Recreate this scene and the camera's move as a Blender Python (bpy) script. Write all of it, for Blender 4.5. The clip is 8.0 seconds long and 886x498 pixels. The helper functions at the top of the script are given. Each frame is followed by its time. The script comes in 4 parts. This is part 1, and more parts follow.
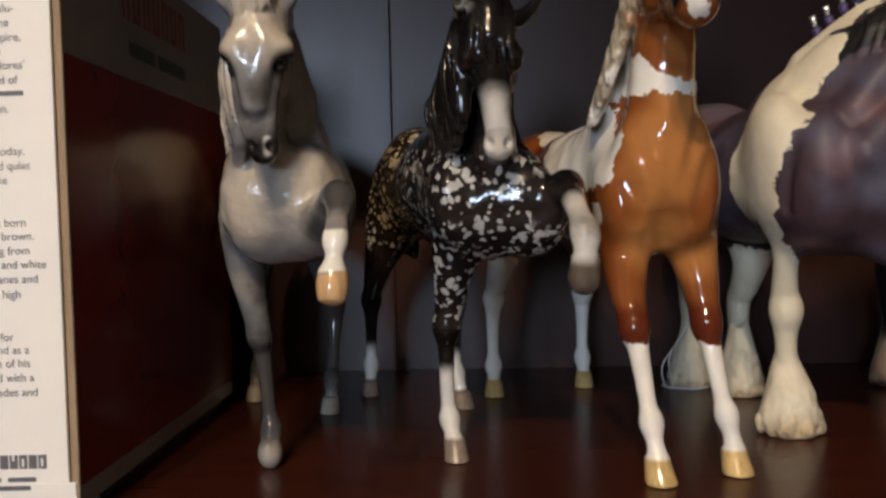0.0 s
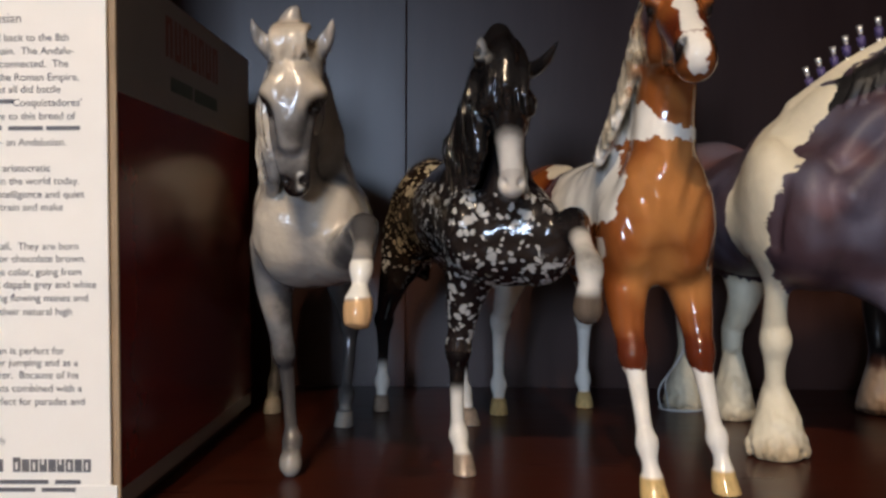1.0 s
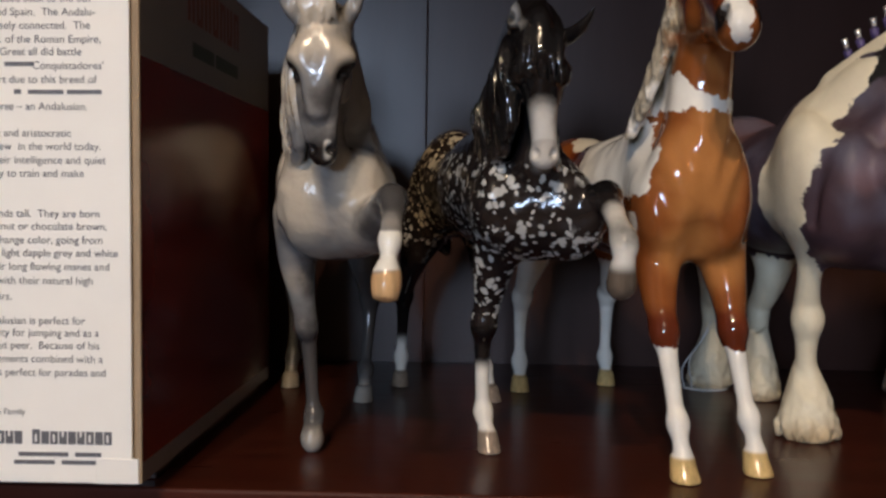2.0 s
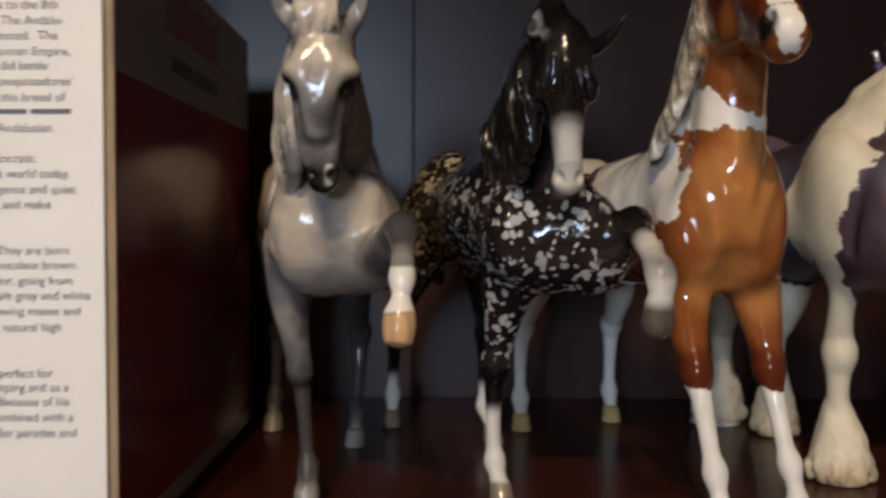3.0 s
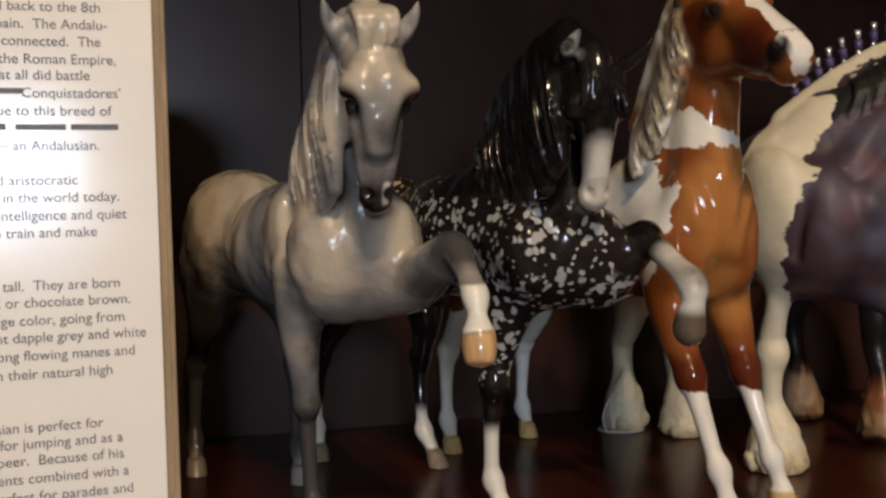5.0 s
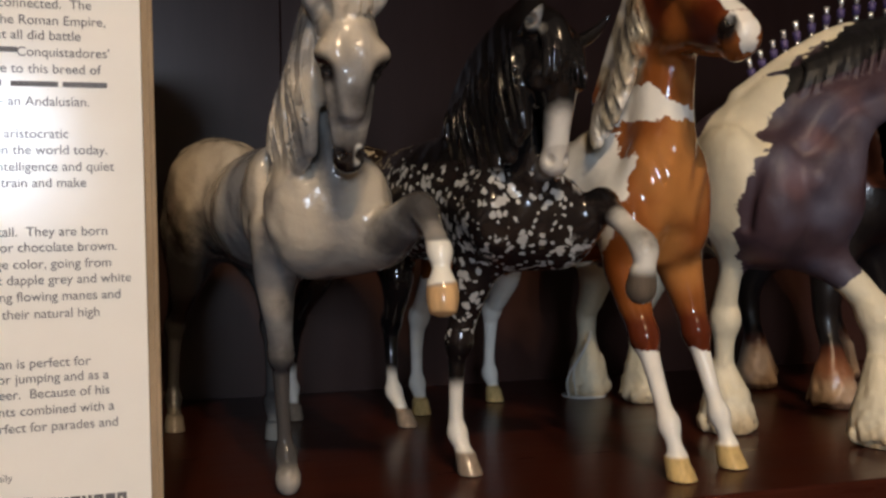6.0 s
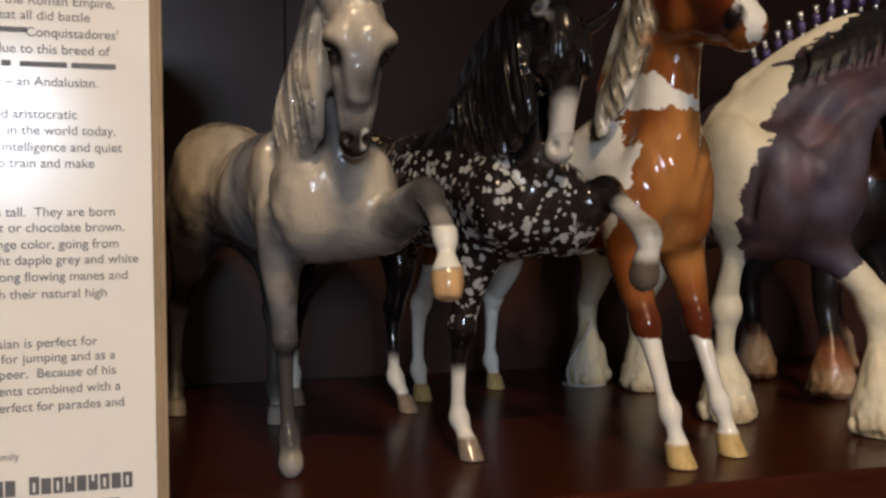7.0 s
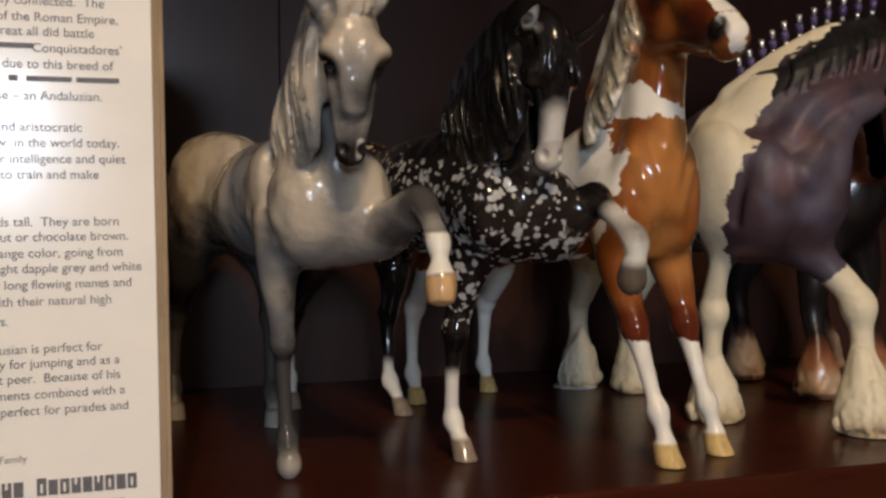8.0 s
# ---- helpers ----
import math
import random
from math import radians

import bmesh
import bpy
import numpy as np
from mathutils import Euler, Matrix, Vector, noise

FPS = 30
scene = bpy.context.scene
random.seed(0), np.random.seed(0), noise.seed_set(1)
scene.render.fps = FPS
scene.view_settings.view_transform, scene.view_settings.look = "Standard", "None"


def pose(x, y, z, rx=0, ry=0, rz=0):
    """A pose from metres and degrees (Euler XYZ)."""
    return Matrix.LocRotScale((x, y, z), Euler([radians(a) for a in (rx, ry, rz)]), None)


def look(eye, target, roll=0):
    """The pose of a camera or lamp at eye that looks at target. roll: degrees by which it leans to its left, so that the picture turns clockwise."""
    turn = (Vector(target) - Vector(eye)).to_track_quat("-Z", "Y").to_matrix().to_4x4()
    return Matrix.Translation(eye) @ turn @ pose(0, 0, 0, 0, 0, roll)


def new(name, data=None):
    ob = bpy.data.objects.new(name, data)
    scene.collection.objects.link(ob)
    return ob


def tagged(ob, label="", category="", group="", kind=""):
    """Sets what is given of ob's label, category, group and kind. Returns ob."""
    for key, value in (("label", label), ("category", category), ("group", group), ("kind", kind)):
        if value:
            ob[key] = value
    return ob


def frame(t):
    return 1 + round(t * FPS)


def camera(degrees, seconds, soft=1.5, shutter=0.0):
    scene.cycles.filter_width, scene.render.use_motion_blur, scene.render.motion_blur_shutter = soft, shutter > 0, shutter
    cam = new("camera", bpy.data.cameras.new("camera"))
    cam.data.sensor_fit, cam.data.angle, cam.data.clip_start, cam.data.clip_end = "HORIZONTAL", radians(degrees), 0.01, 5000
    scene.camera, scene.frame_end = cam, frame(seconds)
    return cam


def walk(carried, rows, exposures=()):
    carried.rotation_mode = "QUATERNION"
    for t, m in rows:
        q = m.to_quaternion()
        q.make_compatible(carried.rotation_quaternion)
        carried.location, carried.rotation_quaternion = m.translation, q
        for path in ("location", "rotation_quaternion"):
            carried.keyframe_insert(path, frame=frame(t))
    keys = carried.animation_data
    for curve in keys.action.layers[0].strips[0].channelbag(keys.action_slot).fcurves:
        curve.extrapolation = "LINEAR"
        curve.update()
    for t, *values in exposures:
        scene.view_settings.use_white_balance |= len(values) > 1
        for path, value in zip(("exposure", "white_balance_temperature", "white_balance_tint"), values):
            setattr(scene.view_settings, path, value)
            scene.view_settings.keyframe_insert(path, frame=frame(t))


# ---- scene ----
cam = camera(48.4, 8.0, soft=2.7, shutter=0.5)
PATH = [
    (0, (0.011, -0.004, 0.126), (-0.037, 1.994, 0.054), -1.2),
    (0.5, (0.011, -0.027, 0.132), (-0.029, 1.972, 0.083), -0.8),
    (1, (0.005, -0.041, 0.135), (-0.045, 1.958, 0.09), 0.2),
    (1.5, (-0.002, -0.035, 0.132), (-0.067, 1.961, 0.039), 0.8),
    (2.8, (-0.019, 0.003, 0.136), (-0.076, 2.0, 0.058), 1.0),
    (3, (-0.029, 0.019, 0.137), (-0.015, 2.018, 0.084), 0.3),
    (3.5, (-0.099, 0.041, 0.137), (0.313, 1.998, 0.09), -2.6),
    (4, (-0.157, 0.045, 0.128), (0.391, 1.968, 0.098), -2.0),
    (4.5, (-0.156, 0.045, 0.13), (0.423, 1.959, 0.111), -1.7),
    (4.7, (-0.155, 0.046, 0.135), (0.396, 1.968, 0.14), -1.8),
    (5.8, (-0.153, 0.02, 0.123), (0.423, 1.935, 0.106), -0.7),
    (6, (-0.157, 0.016, 0.122), (0.436, 1.926, 0.097), -0.8),
    (6.5, (-0.157, 0.011, 0.122), (0.441, 1.92, 0.101), -0.7),
    (7, (-0.16, 0.015, 0.12), (0.435, 1.924, 0.075), -0.2),
    (7.5, (-0.164, 0.01, 0.12), (0.416, 1.923, 0.085), -0.4),
    (8, (-0.164, 0.003, 0.121), (0.445, 1.908, 0.085), -0.5),
]
EXPOSURES = [(0.0, 0.25, 6250, 10), (0.5, 0.33, 6120, 10), (1.0, 0.38, 5980, 10), (1.5, 0.25, 5950, 10), (3.0, 0.1, 6150, 10), (3.5, -0.15, 6750, 10), (4.0, 0.14, 6680, 10), (4.5, 0.03, 6620, 10), (8.0, 0.02, 6650, 10)]
walk(cam, [(t, look(eye, target, roll)) for t, eye, target, roll in PATH], EXPOSURES)

# ---- world and lights ----
world = bpy.data.worlds.new("world")
scene.world = world
world.use_nodes = True
wn = world.node_tree.nodes
sky = wn.new("ShaderNodeTexSky")
sky.sky_type, sky.sun_disc = "NISHITA", False
sky.sun_elevation, sky.sun_rotation = radians(25), radians(150)
world.node_tree.links.new(sky.outputs[0], wn["Background"].inputs[0])
wn["Background"].inputs[1].default_value = 0.1


def lamp(name, kind, place, target, power, colour, size=0.1, size_y=None):
    data = bpy.data.lights.new(name, kind)
    data.energy, data.color = power, colour
    if kind == "AREA":
        data.shape = "RECTANGLE"
        data.size, data.size_y = size, size_y or size
    else:
        data.shadow_soft_size = size
    ob = new(name, data)
    ob.matrix_world = look(place, target)
    return ob


WINDOW_X, WINDOW_W, WINDOW_Z, WINDOW_H = -0.65, 0.44, 0.25, 0.37
lamp("window_light", "AREA", (WINDOW_X, -2.6, WINDOW_Z + WINDOW_H / 2), (WINDOW_X, 0, WINDOW_Z + WINDOW_H / 2), 36, (0.66, 0.8, 1.0), WINDOW_W, WINDOW_H)
for lx in (-0.33, -0.17):
    lamp("ceiling_bulb", "POINT", (lx, -1.13, 1.4), (lx, 0, 0), 39, (1.0, 0.75, 0.49), 0.033)


# ---- materials ----
def material(name, rough=0.5, metal=0.0, coat=0.0):
    m = bpy.data.materials.new(name)
    m.use_nodes = True
    b = m.node_tree.nodes["Principled BSDF"]
    b.inputs["Roughness"].default_value, b.inputs["Metallic"].default_value = rough, metal
    b.inputs["Coat Weight"].default_value, b.inputs["Coat Roughness"].default_value = coat, 0.04
    return m, m.node_tree, b


def node(tree, kind, **values):
    n = tree.nodes.new("ShaderNode" + kind)
    for key, value in values.items():
        n.inputs[key.replace("_", " ")].default_value = value
    return n


def noise_of(tree, scale, detail=3.0, stretch=(1, 1, 1), rough=0.5):
    """Noise in object space, stretched; the value's socket."""
    co = tree.nodes.new("ShaderNodeTexCoord")
    mp = node(tree, "Mapping")
    mp.inputs["Scale"].default_value = stretch
    n = node(tree, "TexNoise", Scale=scale, Detail=detail, Roughness=rough)
    tree.links.new(co.outputs["Object"], mp.inputs["Vector"])
    tree.links.new(mp.outputs["Vector"], n.inputs["Vector"])
    return n.outputs["Fac"]


def calc(tree, op, a, b=None, c=None):
    n = tree.nodes.new("ShaderNodeMath")
    n.operation = op
    for i, v in enumerate((a, b, c)):
        if v is None:
            continue
        if isinstance(v, (int, float)):
            n.inputs[i].default_value = v
        else:
            tree.links.new(v, n.inputs[i])
    return n.outputs[0]


def blend(tree, fac, a, b):
    n = tree.nodes.new("ShaderNodeMix")
    n.data_type = "RGBA"
    for key, v in ((0, fac), (6, a), (7, b)):
        if isinstance(v, (int, float)):
            n.inputs[key].default_value = v
        elif isinstance(v, tuple):
            n.inputs[key].default_value = (*v, 1)
        else:
            tree.links.new(v, n.inputs[key])
    return n.outputs[2]


def step(tree, value, lo, hi):
    n = tree.nodes.new("ShaderNodeMapRange")
    n.interpolation_type = "SMOOTHSTEP"
    n.inputs["From Min"].default_value, n.inputs["From Max"].default_value = lo, hi
    tree.links.new(value, n.inputs["Value"])
    return n.outputs[0]


def field(tree, name):
    n = tree.nodes.new("ShaderNodeAttribute")
    n.attribute_name = name
    return n.outputs["Fac"]


def bump(tree, b, value, strength, distance):
    n = node(tree, "Bump", Strength=strength, Distance=distance)
    tree.links.new(value, n.inputs["Height"])
    tree.links.new(n.outputs[0], b.inputs["Normal"])


def two_tone(name, a, b, scale, rough=0.5, stretch=(1, 1, 1), coat=0.0, relief=0.0, relief_scale=None, metal=0.0):
    m, tree, bsdf = material(name, rough, metal, coat)
    coarse = noise_of(tree, scale, 4, stretch)
    fine = noise_of(tree, scale * 7, 3, stretch)
    mixed = calc(tree, "ADD", calc(tree, "MULTIPLY", coarse, 0.7), calc(tree, "MULTIPLY", fine, 0.3))
    tree.links.new(blend(tree, step(tree, mixed, 0.3, 0.7), a, b), bsdf.inputs["Base Color"])
    r = calc(tree, "ADD", calc(tree, "MULTIPLY", coarse, 0.12), rough - 0.06)
    tree.links.new(r, bsdf.inputs["Roughness"])
    if relief:
        bump(tree, bsdf, noise_of(tree, relief_scale or scale * 5, 3, stretch), 0.5, relief)
    return m


def glaze(name, base, warm, white, dark, hoof, edge=(0.7, 0.7), ragged=(3.0, 2.0), rough=0.2, coat=0.5, spots=0.0, painted_sheen=None, muscle=0.0017, legs=0.08, mask_soft=1.0, shine=0.5, mane=None):
    """Painted figurine: base and warm tones, with white, dark, hoof, warm and eye fields in millimetres on the mesh."""
    m, tree, b = material(name, rough, 0.0, coat)
    b.inputs["Specular IOR Level"].default_value = shine
    wob = calc(tree, "SUBTRACT", calc(tree, "ADD", calc(tree, "MULTIPLY", noise_of(tree, 85, 3, rough=0.55), 0.86), calc(tree, "MULTIPLY", noise_of(tree, 420, 3), 0.14)), 0.5)
    big = noise_of(tree, 28, 3)
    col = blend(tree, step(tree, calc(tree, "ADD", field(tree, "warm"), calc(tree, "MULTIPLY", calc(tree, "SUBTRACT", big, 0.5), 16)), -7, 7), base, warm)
    # Bluish window gleam on the draft horse, mixed into its colour in patches.
    if painted_sheen:
        col = blend(tree, calc(tree, "MULTIPLY", step(tree, noise_of(tree, 22, 2), 0.42, 0.7), 0.5), col, painted_sheen)
    if spots:
        co = tree.nodes.new("ShaderNodeTexCoord")
        bend = node(tree, "TexNoise", Scale=190.0, Detail=2.0)
        add = tree.nodes.new("ShaderNodeVectorMath")
        add.operation = "MULTIPLY_ADD"
        add.inputs[1].default_value = (0.0055, 0.0055, 0.0055)
        tree.links.new(co.outputs["Object"], bend.inputs["Vector"])
        tree.links.new(bend.outputs["Color"], add.inputs[0])
        tree.links.new(co.outputs["Object"], add.inputs[2])
        vor = node(tree, "TexVoronoi", Scale=spots, Randomness=1.0)
        tree.links.new(add.outputs[0], vor.inputs["Vector"])
        big_v = node(tree, "TexVoronoi", Scale=spots * 0.52, Randomness=1.0)
        tree.links.new(add.outputs[0], big_v.inputs["Vector"])
        size = noise_of(tree, 75, 2)
        small = step(tree, calc(tree, "SUBTRACT", calc(tree, "MULTIPLY", size, 0.72), vor.outputs["Distance"]), 0.0, 0.07)
        large = step(tree, calc(tree, "SUBTRACT", calc(tree, "MULTIPLY", size, 0.58), big_v.outputs["Distance"]), 0.0, 0.07)
        cover = step(tree, field(tree, "spot"), -2.0, 2.0)
        hit = calc(tree, "MULTIPLY", calc(tree, "MAXIMUM", small, large), cover)
        # Rump spots yellower: the warm lamp light on them is in the colour.
        tone = blend(tree, step(tree, field(tree, "warm"), -8, 8), (0.46, 0.45, 0.425), (0.42, 0.35, 0.24))
        col = blend(tree, hit, col, tone)
    d = calc(tree, "ADD", field(tree, "dark"), calc(tree, "MULTIPLY", wob, ragged[1] * 2))
    col = blend(tree, step(tree, d, -edge[1], edge[1]), col, dark)
    w = calc(tree, "ADD", field(tree, "white"), calc(tree, "MULTIPLY", wob, ragged[0] * 2))
    shade = blend(tree, step(tree, noise_of(tree, 60, 3), 0.35, 0.7), white, tuple(c * 0.9 for c in white))
    col = blend(tree, step(tree, w, -edge[0], edge[0]), col, shade)
    if mane:
        lock = blend(tree, step(tree, noise_of(tree, 380, 3, (1, 1, 0.3)), 0.4, 0.66), mane, tuple(c * 2.0 for c in mane))
        col = blend(tree, calc(tree, "MULTIPLY", step(tree, field(tree, "mane"), -1.5, 2.5), 0.85), col, lock)
    hoof_tone = blend(tree, step(tree, noise_of(tree, 300, 3, (1, 1, 0.2)), 0.35, 0.7), hoof, tuple(c * 0.75 for c in hoof))
    col = blend(tree, step(tree, field(tree, "hoof"), -1.2, 1.2), col, hoof_tone)
    col = blend(tree, step(tree, field(tree, "eye"), -mask_soft, mask_soft), col, (0.012, 0.009, 0.008))
    tree.links.new(col, b.inputs["Base Color"])
    relief = calc(tree, "ADD", noise_of(tree, 62, 3), calc(tree, "MULTIPLY", noise_of(tree, 210, 3), 0.38))
    place = tree.nodes.new("ShaderNodeTexCoord")
    split = tree.nodes.new("ShaderNodeSeparateXYZ")
    tree.links.new(place.outputs["Object"], split.inputs[0])
    bump(tree, b, calc(tree, "MULTIPLY", relief, calc(tree, "ADD", calc(tree, "MULTIPLY", step(tree, split.outputs["Z"], 0.095, 0.125), 1 - legs), legs)), 0.55, muscle)
    return m


shelf_wood = two_tone("stained_shelf_wood", (0.04, 0.0086, 0.0045), (0.06, 0.0135, 0.0066), 14, 0.3, (1.0, 9, 9), 0.1, 0.00004)
back_wood = two_tone("dark_back_panel", (0.034, 0.0135, 0.0103), (0.043, 0.018, 0.0135), 7, 0.34, (5, 5, 0.6))
shelf_wood.node_tree.nodes["Principled BSDF"].inputs["Specular IOR Level"].default_value = 0.16
back_wood.node_tree.nodes["Principled BSDF"].inputs["Specular IOR Level"].default_value = 0.3
plaster = two_tone("room_plaster", (0.24, 0.22, 0.2), (0.28, 0.26, 0.235), 3, 0.8)
room_floor_wood = two_tone("room_floor", (0.16, 0.09, 0.05), (0.22, 0.13, 0.07), 4, 0.4, (1, 9, 1))
card_white = two_tone("white_printed_card", (0.84, 0.81, 0.75), (0.87, 0.845, 0.785), 12, 0.15, relief=0.0006, relief_scale=14)
card_white.node_tree.nodes["Principled BSDF"].inputs["Specular IOR Level"].default_value = 0.32
card_brown = two_tone("raw_card_edge", (0.27, 0.19, 0.11), (0.36, 0.26, 0.16), 90, 0.75, (1, 1, 0.3), relief=0.0004)
card_red = two_tone("red_printed_card", (0.13, 0.014, 0.009), (0.17, 0.02, 0.013), 9, 0.17)
card_red.node_tree.nodes["Principled BSDF"].inputs["Specular IOR Level"].default_value = 0.3
card_grey = two_tone("pale_printed_card", (0.19, 0.18, 0.17), (0.22, 0.21, 0.2), 9, 0.3)
ink = two_tone("black_ink", (0.1, 0.095, 0.1), (0.13, 0.125, 0.13), 300, 0.5)
ink_red = two_tone("red_ink", (0.16, 0.03, 0.025), (0.2, 0.04, 0.03), 60, 0.4)
ink_green = two_tone("dark_green_ink", (0.035, 0.06, 0.045), (0.05, 0.075, 0.06), 60, 0.4)
ink_dark = two_tone("dark_picture_ink", (0.02, 0.015, 0.014), (0.035, 0.022, 0.02), 60, 0.3)
glass_frame = two_tone("window_frame_paint", (0.7, 0.7, 0.68), (0.76, 0.76, 0.74), 20, 0.4)
purple_yarn = two_tone("purple_ribbon", (0.05, 0.035, 0.11), (0.085, 0.06, 0.17), 500, 0.5)
silver = two_tone("silver_paint", (0.75, 0.74, 0.74), (0.85, 0.84, 0.84), 400, 0.22, metal=0.85)
tag_paper = two_tone("tag_card", (0.6, 0.6, 0.58), (0.68, 0.68, 0.66), 100, 0.4)

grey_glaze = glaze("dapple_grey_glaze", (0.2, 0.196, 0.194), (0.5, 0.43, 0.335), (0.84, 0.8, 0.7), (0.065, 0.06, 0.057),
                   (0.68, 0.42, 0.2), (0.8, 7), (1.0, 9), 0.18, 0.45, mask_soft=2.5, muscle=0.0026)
black_glaze = glaze("black_spotted_glaze", (0.016, 0.012, 0.011), (0.024, 0.016, 0.011), (0.78, 0.74, 0.66), (0.008, 0.007, 0.007),
                    (0.3, 0.23, 0.17), (5.0, 1.0), (3.0, 2.0), 0.13, 0.35, spots=235.0, shine=0.35)
pinto_glaze = glaze("chestnut_pinto_glaze", (0.23, 0.07, 0.017), (0.42, 0.17, 0.047), (0.84, 0.8, 0.72), (0.11, 0.022, 0.008),
                    (0.66, 0.46, 0.19), (0.5, 5), (9.0, 4.0), 0.09, 0.25, mask_soft=2.5, shine=0.32, muscle=0.0011, mane=(0.2, 0.165, 0.11))
draft_glaze = glaze("dark_pinto_draft_paint", (0.055, 0.032, 0.04), (0.15, 0.075, 0.075), (0.78, 0.7, 0.52), (0.012, 0.011, 0.011),
                    (0.6, 0.45, 0.26), (0.5, 0.8), (10.0, 6.0), 0.48, 0.0, painted_sheen=(0.13, 0.14, 0.2), muscle=0.0016, legs=1.2, shine=0.3)
bay_glaze = glaze("bay_draft_paint", (0.1, 0.028, 0.012), (0.3, 0.12, 0.055), (0.5, 0.34, 0.22), (0.012, 0.01, 0.01),
                  (0.2, 0.12, 0.08), (5.0, 4.0), (8.0, 6.0), 0.35, 0.2)


# ---- mesh helpers ----
def finish(name, bm, mat, parent=None, label="", smooth=False):
    mesh = bpy.data.meshes.new(name)
    bmesh.ops.recalc_face_normals(bm, faces=bm.faces)
    bm.to_mesh(mesh)
    bm.free()
    mesh.materials.append(mat)
    for p in mesh.polygons:
        p.use_smooth = smooth
    ob = new(name, mesh)
    if parent:
        ob.parent = parent
    if label:
        ob["label"] = label
    return ob


def part(name, bm, mat, parent, label="", smooth=False):
    return finish(name, bm, mat, parent, label, smooth)


def slab(lo, hi, bevel=0.0):
    """A box between two corners, with bevelled edges."""
    bm = bmesh.new()
    size = [b - a for a, b in zip(lo, hi)]
    mid = [(a + b) / 2 for a, b in zip(lo, hi)]
    bmesh.ops.create_cube(bm, size=1, matrix=Matrix.Translation(mid) @ Matrix.Diagonal((*size, 1)))
    if bevel:
        bmesh.ops.bevel(bm, geom=bm.edges[:], offset=bevel, segments=2, profile=0.5, affect="EDGES")
    return bm


def empty(name, place=(0, 0, 0)):
    ob = new(name)
    ob.location = place
    ob.empty_display_size = 0.02
    return ob


